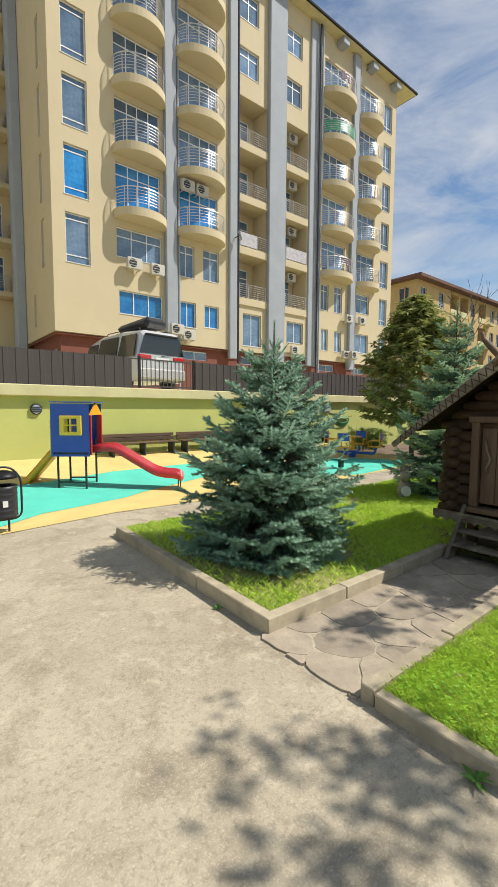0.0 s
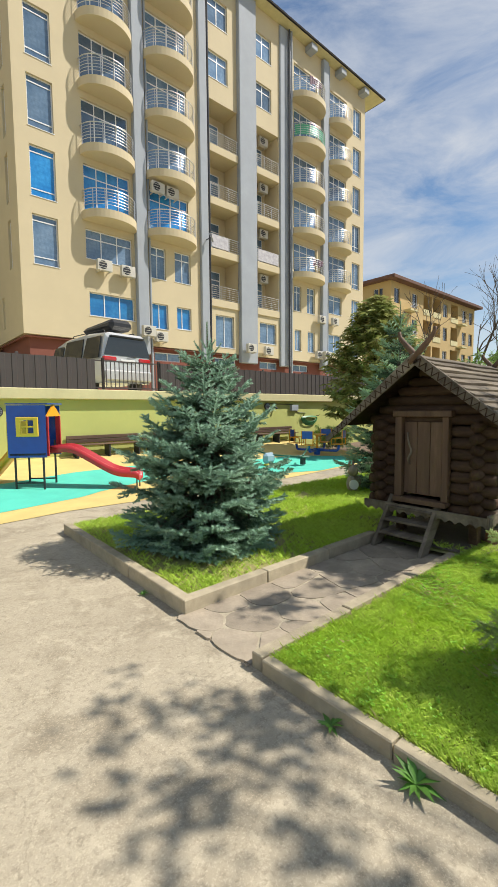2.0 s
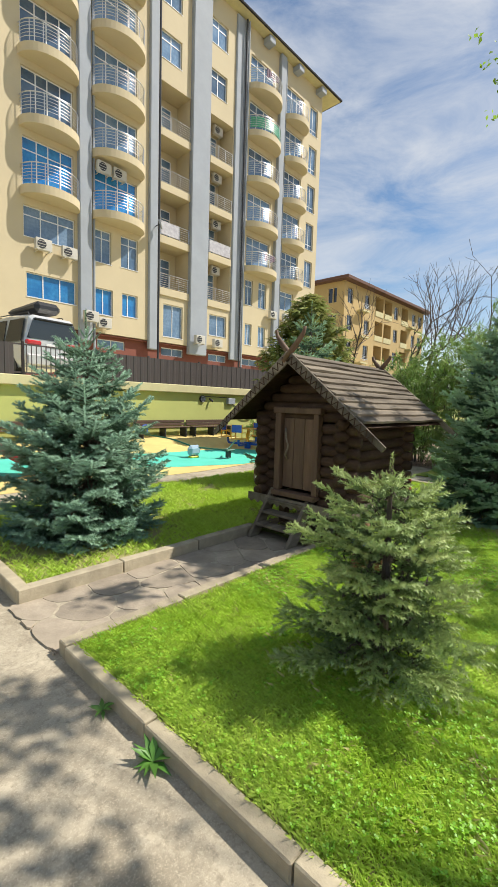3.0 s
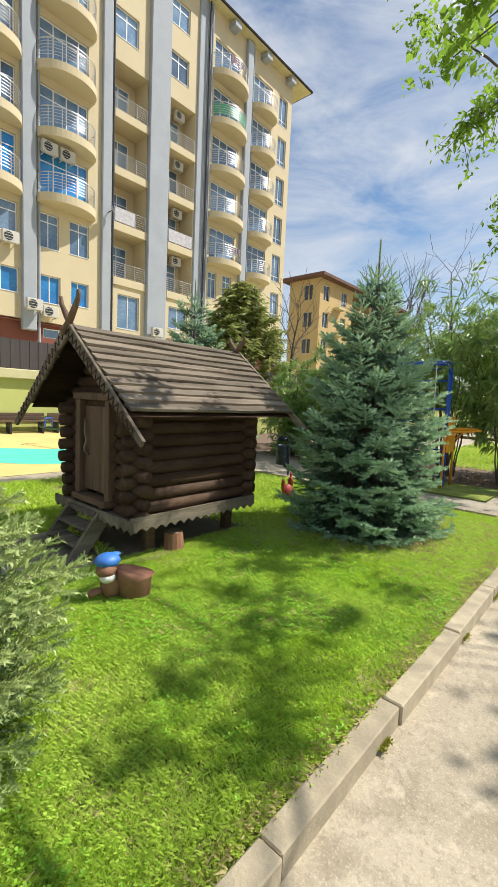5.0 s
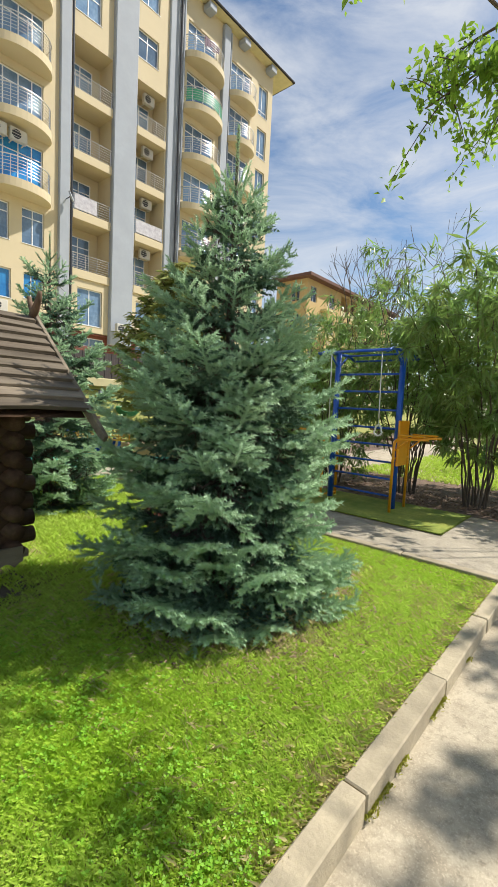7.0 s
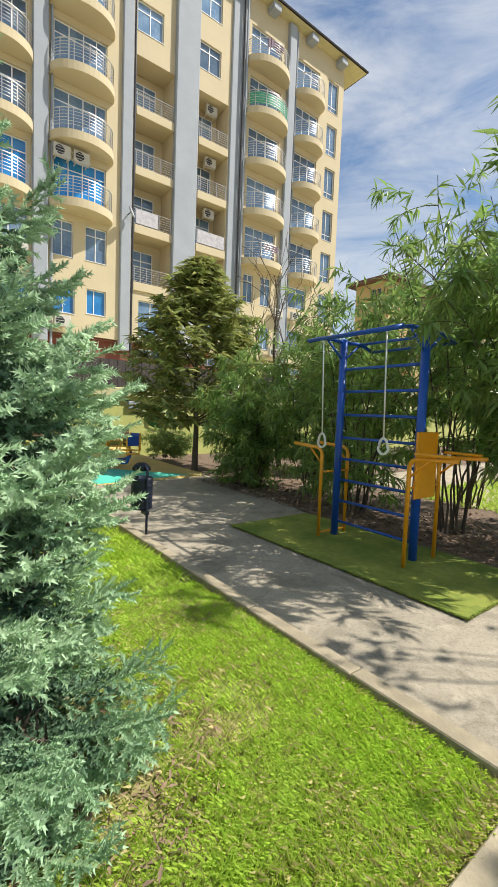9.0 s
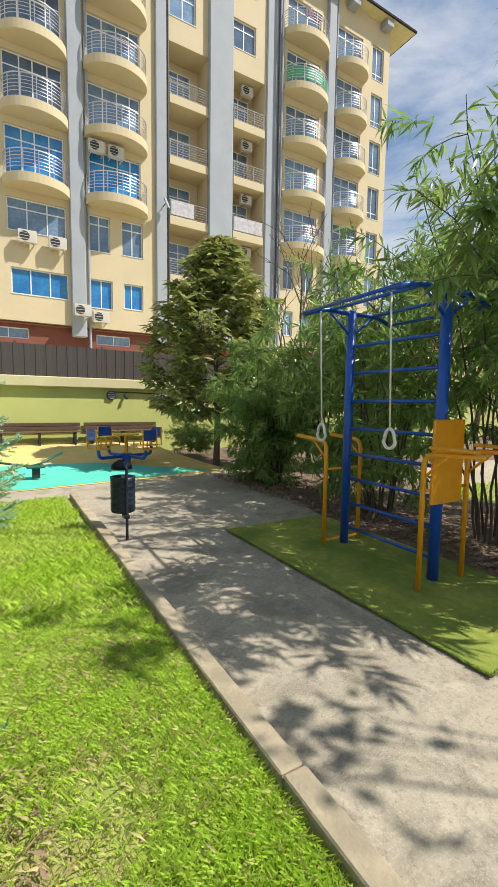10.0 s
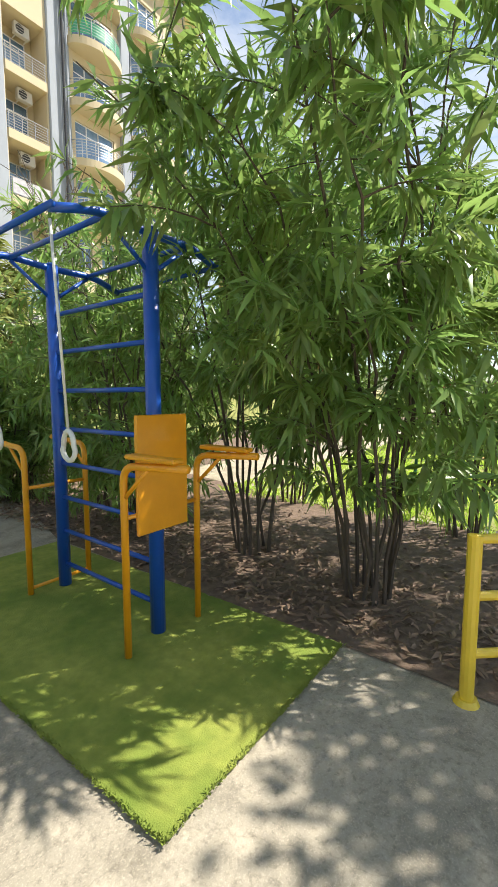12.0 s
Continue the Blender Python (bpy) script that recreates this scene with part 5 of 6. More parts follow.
def oleander(place, height, spread, stems, seed, leaf_from=0.25, label="tall oleander shrub with long narrow dark-green leaves", size=1.0, per=1.0, lean=(0, 0)):
    g = np.random.default_rng(seed)
    e = tagged(thing("oleander", place), label, "shrub", "oleander hedge")
    P, D = [], []
    for i in range(stems):
        a = 2 * math.pi * (i + g.uniform(-0.4, 0.4)) / stems
        L = height * g.uniform(0.65, 1.05)
        r = spread * g.uniform(0.35, 1.0)
        base = np.array([0.16 * math.cos(a), 0.16 * math.sin(a), -0.03])
        pts = []
        for j in range(13):
            u = j / 12
            pts.append(base + np.array([math.cos(a) * r * u ** 1.5 + lean[0] * u * u, math.sin(a) * r * u ** 1.5 + lean[1] * u * u, L * (u - 0.12 * u ** 3 * r)])
                       + np.array([g.normal(0, 0.025), g.normal(0, 0.025), 0]) * (j > 0))
        part("stem", tube(bmesh.new(), pts, 0.017, 5, 0.004), M_bark, e)
        pts = np.array(pts)

        def dress(pl, n, first):
            for k in range(n):
                u = first + (1 - first) * ((k + g.uniform()) / n) ** 0.7
                x = u * (len(pl) - 1)
                j = min(int(x), len(pl) - 2)
                p = pl[j] + (pl[j + 1] - pl[j]) * (x - j)
                t = pl[j + 1] - pl[j]
                t = t / np.linalg.norm(t)
                for w in range(5):
                    d = g.normal(0, 1, 3)
                    d -= t * d.dot(t)
                    d = d / np.linalg.norm(d) + t * g.uniform(0.3, 0.9) + np.array([0, 0, g.uniform(-1.0, 0.05)])
                    P.append(p)
                    D.append(d)

        dress(pts[3:], int(9 * per), max(0.55, leaf_from))
        for b in range(int(19 * per)):
            u = g.uniform(leaf_from, 1.0) ** 0.8
            p0 = pts[min(int(u * 12), 12)]
            ang = g.uniform(0, 6.28)
            l2 = g.uniform(0.3, 0.85) * (0.6 + 0.4 * spread)
            d = np.array([math.cos(ang), math.sin(ang), g.uniform(0.1, 0.9)])
            sp = [p0 + d * l2 * q / 4 + np.array([0, 0, -0.3 * l2 * (q / 4) ** 2]) for q in range(5)]
            if b % 4 == 0:
                part("stem", tube(bmesh.new(), sp, 0.006, 4, 0.003), M_bark, e)
            dress(np.array(sp), int(8 * per) + 1, 0.35)
    P, D = np.array(P), np.array(D)
    tv, tf = leaf(0.2 * size, 0.03 * size, 0.25, 0.45)
    v, f = scatter(tv, tf, P, axes_leaf(D, g), g.uniform(0.65, 1.25, len(P)))
    np_mesh("foliage", v, f, M_oleander, e)
    return e


oleander((13.0, -0.4, 0), 4.6, 1.1, 14, 31, 0.2, lean=(-1.0, 0.1), size=1.1, per=0.9)
oleander((13.3, 0.9, 0), 4.7, 1.4, 12, 32, 0.22, per=0.82)
oleander((13.1, 2.4, 0), 4.0, 1.2, 12, 33, 0.08, per=0.75)
oleander((13.5, 3.7, 0), 3.7, 1.2, 12, 34, 0.06, per=0.8)
oleander((13.0, 5.0, 0), 2.9, 1.0, 14, 35, 0.03, "dense green oleander bush beside the path", per=1.05)
oleander((15.8, -2.8, 0), 4.6, 1.5, 11, 36, 0.35, lean=(-0.3, 0), per=0.85)
oleander((15.1, -0.7, 0), 4.5, 1.2, 12, 41, 0.12, per=0.7)
oleander((15.3, 1.6, 0), 4.9, 1.5, 10, 37, 0.35, per=0.8)
oleander((16.2, 5.4, 0), 3.4, 1.4, 12, 39, 0.05, per=1.2)
oleander((13.4, 9.6, 0.15), 0.75, 0.35, 10, 42, 0.05, "small leafy shrub in the bed by the wall", size=0.5)

# loquat
g = np.random.default_rng(77)
lq = tagged(thing("loquat_tree", (13.1, 7.6, 0)), "round evergreen tree with large dark drooping leaves", "tree")
bm = tube(bmesh.new(), [(0, 0, -0.05), (0.03, 0.02, 1.0), (-0.03, 0.0, 2.6), (0, 0, 4.6)], 0.09, 9, 0.02)
part("trunk", bm, M_bark, lq)
P, D = [], []
for i in range(480):
    h = g.uniform(0, 1)
    z = 1.15 + 4.2 * h
    rad = 1.75 * math.sin(math.pi * min(1, 0.16 + 0.84 * (h * 0.98)) ** 0.8) ** 0.75 * g.uniform(0.45, 1.05)
    a = g.uniform(0, 6.28)
    tip = np.array([rad * math.cos(a), rad * math.sin(a), z])
    start = np.array([0, 0, max(1.2, z - 0.7 * rad)])
    if i % 12 == 0:
        part("limb", tube(bmesh.new(), [start, (start + tip) / 2 + np.array([0, 0, -0.05]), tip], 0.025, 5, 0.008), M_bark, lq)
    out = (tip - start) / (np.linalg.norm(tip - start) + 1e-6)
    for r_ in range(3):
        c = tip - out * 0.14 * r_
        for k in range(10):
            b = 2 * math.pi * k / 10 + r_
            P.append(c)
            D.append(np.array([math.cos(b), math.sin(b), g.uniform(-0.7, 0.35)]) + out * 0.5)
tv, tf = leaf(0.28, 0.085, 0.2, 0.3)
P, D = np.array(P), np.array(D)
v, f = scatter(tv, tf, P, axes_leaf(D, g, 0.35), g.uniform(0.6, 1.15, len(P)))
np_mesh("crown", v, f, M_leaf, lq)


def bare_tree(place, height, seed, label, mat=None, leaves=None, leaf_n=0, spread=0.5, depth=4, name="bare_tree", first=0.3, size=0.06, twig=0.004):
    """A branching tree; its limbs are one mesh."""
    g = np.random.default_rng(seed)
    e = tagged(thing(name, place), label, "tree")
    bm = bmesh.new()
    tips = []

    def grow(p, d, L, r, k):
        n = 4
        pts = [p]
        q = p.copy()
        for i in range(n):
            d = d + g.normal(0, 0.09, 3) + np.array([0, 0, 0.03])
            d = d / np.linalg.norm(d)
            q = q + d * L / n
            pts.append(q.copy())
        tube(bm, pts, r, 6 if k < 2 else 4, max(r * 0.55, twig))
        if k >= depth:
            tips.append((q, d))
            return
        for i in range(3 if k else 4):
            u = g.uniform(0.45, 1.0)
            b = pts[min(int(u * n) + 1, n)]
            ax = g.normal(0, 1, 3)
            ax = ax - d * ax.dot(d)
            ax /= np.linalg.norm(ax)
            grow(b, d * (1 - spread) + ax * spread, L * g.uniform(0.55, 0.75), max(r * 0.5, twig), k + 1)
        if k >= 2:
            tips.append((q, d))

    grow(np.zeros(3), np.array([0, 0, 1.0]), height * first, 0.02 + height * 0.011, 0)
    part("trunk", bm, mat or M_bark, e)
    if leaf_n:
        P, D = [], []
        for q, d in tips:
            for k in range(leaf_n):
                P.append(q + g.normal(0, 0.16, 3))
                D.append(g.normal(0, 1, 3) + np.array([0, 0, -0.4]))
        tv, tf = leaf(size, size * 0.7, 0.2, 0.2)
        P, D = np.array(P), np.array(D)
        v, f = scatter(tv, tf, P, axes_leaf(D, g), g.uniform(0.7, 1.3, len(P)))
        np_mesh("crown", v, f, leaves, e)
    return e


# trees that stand beside and behind the way and throw the dappled shade
def shade_tree(trunk, height, spots, seed, lo, hi, leaves=70, size=0.1, slim=0.7):
    """A spring tree with leaf sprays at the ends of its limbs. spots: x, y, half widths and count of the ground that each group of sprays shades."""
    g = np.random.default_rng(seed)
    e = tagged(thing("maple_tree", (*trunk, 0)), "tall deciduous tree with fresh spring leaf sprays", "tree")
    top = np.array([0, 0, height])
    part("trunk", tube(bmesh.new(), [(0, 0, -0.05), (0.05, 0, height * 0.4), (0, 0.04, height)], 0.13, 9, 0.06), M_bark, e)
    P, D = [], []
    for x, y, rx, ry, n in spots:
        for k in range(n):
            a, r = g.uniform(0, 6.28), math.sqrt(g.uniform())
            h = g.uniform(lo, hi)
            c = np.array([x + rx * r * math.cos(a) + SUN_FROM.x / SUN_FROM.z * h - trunk[0], y + ry * r * math.sin(a) + SUN_FROM.y / SUN_FROM.z * h - trunk[1], h])
            mid = (top + c) / 2 + np.array([0, 0, 0.35])
            part("limb", tube(bmesh.new(), bend([top * g.uniform(0.7, 1.0), mid, c], 0.4), 0.022, 5, 0.006), M_bark, e)
            w = g.uniform(0.08, 0.17)
            for q in range(leaves):
                P.append(c + g.normal(0, 1, 3) * np.array([w, w, w * 0.6]))
                D.append(g.normal(0, 1, 3) + np.array([0, 0, -0.3]))
    P, D = np.array(P), np.array(D)
    v, f = scatter(*leaf(size, size * slim, 0.2, 0.2), P, axes_leaf(D, g), g.uniform(0.7, 1.3, len(P)))
    np_mesh("crown", v, f, M_maple, e)


shade_tree((6.0, -5.4), 4.9, ((1.05, 0.95, 0.6, 0.45, 7), (1.2, -0.2, 0.5, 0.6, 3), (2.9, 1.65, 0.9, 0.3, 7), (0.2, -0.8, 0.6, 0.5, 2), (4.0, -0.85, 0.6, 0.35, 5)), 51, 4.4, 5.4, 55)
shade_tree((10.6, -6.6), 5.4, ((5.6, -1.9, 1.5, 0.35, 9), (5.2, -0.4, 1.2, 0.6, 6), (8.2, -1.8, 1.0, 0.4, 6)), 52, 5.2, 6.6)
shade_tree((16.2, -5.8), 4.4, ((11.95, -1.15, 0.95, 0.45, 56), (12.9, -0.8, 0.5, 0.4, 14), (9.7, -0.6, 0.4, 0.4, 5)), 53, 3.6, 4.8, 20, 0.13, 0.55)
bare_tree((22, 8.5, 0), 9, 61, "leafless young tree against the sky", depth=4, spread=0.33, first=0.42, twig=0.006)
bare_tree((27, 9.5, 0), 10, 62, "leafless young tree against the sky", depth=4, spread=0.33, first=0.42, twig=0.006)
bare_tree((31, 6, 0), 11, 63, "leafless young tree against the sky", depth=4, spread=0.42, first=0.42, twig=0.01)
bare_tree((15.5, 7.0, 0), 5.5, 64, "leafless slim tree behind the oleanders", depth=4, spread=0.35, first=0.45, twig=0.006)

# the low bough that hangs into view
g = np.random.default_rng(90)
bo = tagged(thing("maple_bough", (6.6, -4.6, 5.2)), "overhanging maple bough with bright young leaves", "branch")
P, D = [], []
for path, count, first in ((((6.6, -4.6, 5.2), (7.6, -3.4, 5.0), (8.3, -2.3, 4.4), (8.3, -1.5, 3.9), (7.9, -1.0, 3.45)), 38, 0.4),
                           (((7.6, -3.4, 5.0), (7.6, -2.3, 5.0), (7.3, -1.3, 4.6), (7.1, -0.75, 4.2)), 26, 0.4),
                           (((8.3, -2.3, 4.4), (8.65, -1.35, 4.35), (8.5, -0.8, 4.15)), 12, 0.35),
                           (((8.3, -2.3, 4.4), (8.9, -1.6, 4.3), (9.2, -1.1, 4.0)), 14, 0.3)):
    main = [np.array(p) - np.array([6.6, -4.6, 5.2]) for p in path]
    last = len(main) - 1
    part("limb", tube(bmesh.new(), main, 0.022, 6, 0.005), M_bark, bo)
    for i in range(count):
        u = g.uniform(first, 1.0) * last
        j = min(int(u), last - 1)
        p0 = main[j] + (main[j + 1] - main[j]) * (u - j)
        d = np.array([g.uniform(-0.8, 0.6), g.uniform(-0.3, 0.8), g.uniform(-0.7, 0.3)])
        L = g.uniform(0.25, 0.7)
        pts = [p0 + d * L * k / 4 + np.array([0, 0, -0.1 * (k / 4) ** 2]) for k in range(5)]
        part("twig", tube(bmesh.new(), pts, 0.005, 4, 0.002), M_bark, bo)
        for k in range(1, 5):
            for q in range(11):
                P.append(pts[k] + g.normal(0, 0.045, 3))
                D.append(g.normal(0, 1, 3) + np.array([0, 0, -0.5]))
tv, tf = leaf(0.072, 0.034, 0.2, 0.25)
P2, D2 = [], []
hb = tagged(thing("maple_bough", (16, -2.4, 5.5)), "high maple bough with small young leaves", "branch")
part("trunk", tube(bmesh.new(), [(0, 0, -5.55), (0.05, 0, -2), (0, 0, 0)], 0.12, 9, 0.07), M_bark, hb)
hm = [np.array(p) - np.array([16, -2.4, 5.5]) for p in ((16, -2.4, 5.5), (14, -0.8, 7.4), (12.2, 0.5, 8.4), (10.9, 1.3, 8.7))]
part("limb", tube(bmesh.new(), hm, 0.05, 6, 0.008), M_bark, hb)
for i in range(22):
    p0 = hm[2] + (hm[3] - hm[2]) * g.uniform(0.2, 1.0)
    pts = [p0 + np.array([g.uniform(-0.7, 0.6), g.uniform(-0.4, 0.7), g.uniform(-0.7, 0.5)]) * k / 3 for k in range(4)]
    for k in range(1, 4):
        for q in range(7):
            P2.append(pts[k] + g.normal(0, 0.07, 3))
            D2.append(g.normal(0, 1, 3))
P2, D2 = np.array(P2), np.array(D2)
v, f = scatter(*leaf(0.12, 0.07, 0.2, 0.2), P2, axes_leaf(D2, g), g.uniform(0.6, 1.2, len(P2)))
np_mesh("leaves", v, f, M_maple, hb)
P, D = np.array(P), np.array(D)
v, f = scatter(tv, tf, P, axes_leaf(D, g), g.uniform(0.6, 1.2, len(P)))
np_mesh("leaves", v, f, M_maple, bo)

# ---- grass ----
g = np.random.default_rng(15)


def tuft(n, h, lean, seed, width=0.0032):
    q = np.random.default_rng(seed)
    vs, fs = [], []
    for i in range(n):
        a = q.uniform(0, 6.28)
        b = np.array([q.normal(0, 0.014), q.normal(0, 0.014), 0])
        d = np.array([math.cos(a), math.sin(a), 0])
        t = np.array([-math.sin(a), math.cos(a), 0]) * width
        hh = h * q.uniform(0.6, 1.2)
        k = len(vs)
        m = b + d * lean * 0.35 * hh + np.array([0, 0, hh * 0.6])
        vs += [b - t, b + t, m, b + d * lean * hh + np.array([0, 0, hh * 0.95])]
        fs += [(k, k + 1, k + 2), (k + 1, k + 3, k + 2)]
    v = np.array(vs)
    return v[:, [0, 2, 1]] * np.array([1, 1, -1]), np.array(fs)


def lawn_points(n, x0, x1, y0, y1, thin):
    p = np.stack([g.uniform(x0, x1, n), g.uniform(y0, y1, n)], 1)
    keep = ~((p[:, 0] < 4.6) & (p[:, 1] > 1.1) & (p[:, 1] < 2.2))
    keep &= ~((p[:, 0] < KX + 0.17) & (p[:, 1] > 1.5))
    keep &= ~((np.abs(p[:, 0] - 5.45) < 0.75) & (np.abs(p[:, 1] - 1.65) < 0.55))
    dens = np.array([0.5 + 0.9 * noise.noise((a * 1.3, b * 1.3, 3.0)) + 0.35 * noise.noise((a * 5, b * 5, 1.0)) for a, b in p])
    dens += thin
    for cx, cy, r in ((2.92, 3.31, 1.35), (7.45, 0.0, 1.2), (7.62, 3.6, 0.8), (2.95, -0.3, 0.2)):
        dd = np.hypot(p[:, 0] - cx, p[:, 1] - cy) / r
        dens = np.minimum(dens, dens * np.clip(dd * 2.2 - 1.2, 0.02, 1))
    return p[keep & (g.uniform(0, 1, n) < dens)]


def upright(n):
    a = g.uniform(0, 6.28, n)
    o, i = np.zeros(n), np.ones(n)
    x = np.stack([np.cos(a), np.sin(a), o], 1)
    y = np.stack([-np.sin(a), np.cos(a), o], 1)
    return np.stack([x, np.stack([o, o, i], 1), -y], axis=2)


def sow(name, pts, template, mat, label, lo=0.7, hi=1.4, z=0.066):
    n = len(pts)
    v, f = scatter(*template, np.column_stack([pts, z - np.abs(g.normal(0, 0.007, n))]), upright(n), g.uniform(lo, hi, n))
    return tagged(np_mesh(name, v, f, mat), label, "grass", kind="stuff")


X0, X1 = KX + 0.045, KE - 0.13
near = lawn_points(200000, X0, X1, KY0 + 0.11, 1.12, 0.26)
sow("grass", near, tuft(3, 0.05, 0.85, 2, 0.0018), M_grass, "short bright green lawn grass")
far = lawn_points(40000, X0, X1, 1.14, KY1 - 0.06, 0.2)
sow("grass", far, tuft(4, 0.052, 0.9, 3, 0.0027), M_grass, "short bright green lawn grass")
M_straw = material("dry_grass_blades", (0.66, 0.57, 0.28), 0.7, vary=0.25, scale=3, bump=0.0, second=(0.5, 0.42, 0.2), island=0.4, translucent=0.3)
dry = lawn_points(60000, X0, X1, KY0 + 0.1, 1.12, -0.62)
dry = np.concatenate([dry, np.stack([g.uniform(X0, X1, 1600), KY0 + 0.11 + np.abs(g.normal(0, 0.05, 1600))], 1),
                      np.stack([g.uniform(6.0, X1, 3000), g.uniform(KY0 + 0.1, 1.0, 3000)], 1)])
sow("dry_grass", dry, tuft(3, 0.04, 1.1, 6, 0.002), M_straw, "dry straw-coloured grass blades among the green")
# clover among it
cl = []
for k in range(3):
    a = 2 * math.pi * k / 3
    c, s_ = math.cos(a), math.sin(a)
    for u, w in ((0, 0), (0.5, -0.42), (1, -0.3), (0.92, 0), (1, 0.3), (0.5, 0.42)):
        cl.append(((u * c - w * s_) * 0.011, 0.045 + 0.004 * u, (u * s_ + w * c) * 0.011))
cf = np.array([[k * 6, k * 6 + i, k * 6 + i + 1] for k in range(3) for i in (1, 2, 3, 4)])
M_clover = material("clover_leaves", (0.22, 0.5, 0.03), 0.5, vary=0.35, scale=1.5, bump=0.0, second=(0.3, 0.56, 0.04), island=0.4, translucent=0.35)
pts = lawn_points(52000, X0, 6.6, KY0 + 0.12, 1.12, -0.4)
sow("clover", pts, (np.array(cl), cf), M_clover, "patches of clover in the lawn", 0.6, 1.25, 0.058)

# ---- air-conditioner units on the facade ----
M_ac = material("ac_white", (0.54, 0.52, 0.46), 0.5, vary=0.12, scale=3, bump=0.05, stain=0.1)
ac = tagged(thing("ac_unit", (10.2, FY - 0.36, 9.4)), "white air-conditioner outdoor unit on the cream facade", "air conditioner", "air conditioners")
part("case", box(bmesh.new(), -0.42, 0.42, -0.14, 0.14, 0, 0.6, 0.02), M_ac, ac)
part("fan_grille", tube(bmesh.new(), [(-0.12, -0.14, 0.3), (-0.12, -0.155, 0.3)], 0.23, 20), M_dark, ac, "dark fan grille")
for k in range(3):
    part("grille_bar", box(bmesh.new(), -0.34, 0.1, -0.17, -0.157, 0.15 + k * 0.14, 0.17 + k * 0.14), M_ac, ac)
for x in (-0.3, 0.3):
    part("bracket", box(bmesh.new(), x - 0.02, x + 0.02, -0.16, 0.37, -0.05, 0.0), M_ac, ac)
for x, y, z in ((11.6, FY - 0.36, 9.35), (13.7, FY - 0.36, 5.85), (12.7, FY - 0.66, 6.05), (13.6, FY - 0.5, 14.6), (14.6, FY - 0.5, 14.6), (20.9, FY - 0.66, 5.75), (22.9, FY - 0.36, 5.75),
                (28.9, FY - 0.36, 5.9), (29.6, FY - 0.66, 5.9), (29.2, FY - 0.36, 8.9), (31.0, FY - 0.36, 8.95), (23.4, FY + 0.7, FLOORS[1] + 2.3), (23.4, FY + 0.7, FLOORS[2] + 2.3), (23.4, FY + 0.7, FLOORS[3] + 2.3), (23.4, FY + 0.7, FLOORS[4] + 2.3)):
    copy_thing(ac, pose(x, y, z))
# clutter on balconies
M_cloth = material("dark_clothes", (0.12, 0.05, 0.06), 0.8, vary=0.6, scale=9, bump=0.3, bump_scale=20, second=(0.25, 0.2, 0.28))
for x, y, z, w in ((27.3, FY - 1.25, FLOORS[6], 1.4), (27.6, FY - 1.25, FLOORS[2], 1.2), (10.9, FY - 1.1, FLOORS[6], 1.2)):
    c_ = tagged(thing("laundry", (x, y, z)), "dark clothes and flowers hung over the balcony rail", "laundry")
    for k in range(6):
        xx = -w / 2 + w * k / 6
        part("cloth", box(bmesh.new(), xx, xx + w / 6 - 0.03, -0.03 + 0.04 * abs(xx), 0.02 + 0.04 * abs(xx), 0.5 + 0.1 * (k % 3), 1.12, 0.01), M_cloth, c_)
dish = tagged(thing("satellite_dish", (17.35, FY - 0.7, 12.9)), "grey satellite dish on a wall bracket", "dish")
bm = tube(bmesh.new(), [(0, 0, 0), (0.06, -0.05, 0.03)], 0.28, 18, 0.3)
part("bowl", bm, M_grey, dish)
part("arm", tube(bmesh.new(), [(0, 0.5, 0), (0, 0, 0)], 0.03, 6), M_dark, dish)

# ---- second building ----
M_ochre = material("ochre_render", (0.5, 0.36, 0.16), 0.85, vary=0.12, scale=0.4, bump=0.15, bump_scale=20, stain=0.1)
M_glass_dark = material("dark_window_glass", (0.035, 0.04, 0.05), 0.08, vary=0.5, scale=0.5, bump=0.0, spec=0.7, per_object=0.3)
M_roofred = material("brown_roof", (0.14, 0.07, 0.05), 0.8, vary=0.2, scale=0.8, bump=0.2, bump_scale=10)
b2d = tagged(thing("far_apartment_building", (60, 35, 0)), "ochre four-storey apartment building with loggias and a brown roof", "building")
fl2 = [4.5 + 4.15 * k for k in range(4)]
holes2, win2 = [], []
for k, z in enumerate(fl2):
    for x in (1.0, 6.5, 17.5, 25.5, 28.5):
        holes2.append((x, x + 1.7, z + 0.9, z + 3.2, 0.25))
        win2.append((x, x + 1.7, z + 0.9, z + 3.2))
    for x in (10.2, 13.6, 20.6):
        holes2.append((x, x + 2.9, z + 0.3, z + 3.6, 2.0))
part("wall", pierced(0, 31, 0, 21, holes2, 0, 0.25), M_ochre, b2d)
for x0, x1, z0, z1 in win2:
    window(b2d, x0, x1, z0, z1, 0.2, (0.5,), (), M_glass_dark, (0, 0, 0), False, False)
for b6 in ((-0.01, 31, 2.01, 2.15, 0, 21), (0.0, 31, 5.6, 5.8, 0, 21), (30.8, 31, 0.02, 5.6, 0, 21)):
    part("wall", box(bmesh.new(), *b6), M_ochre, b2d)
side2 = [(1.4, 3.0, z + 0.9, z + 3.2, 0.2) for z in fl2]
bm = pierced(0, 5.6, 0, 21, side2, 0, 0.2)
bmesh.ops.transform(bm, verts=bm.verts, matrix=Matrix(((0, 1, 0, 0), (1, 0, 0, 0), (0, 0, 1, 0), (0, 0, 0, 1))))
part("wall", bm, M_ochre, b2d)
for a, b, c, d, _ in side2:
    window(b2d, 0.2, 0.2 + b - a, c, d, a, (0.5,), (), M_glass_dark, (0, 0, 0), True, False)
part("roof", box(bmesh.new(), -1.1, 32, -1.2, 7, 21.0, 21.5, 0.05), M_roofred, b2d)
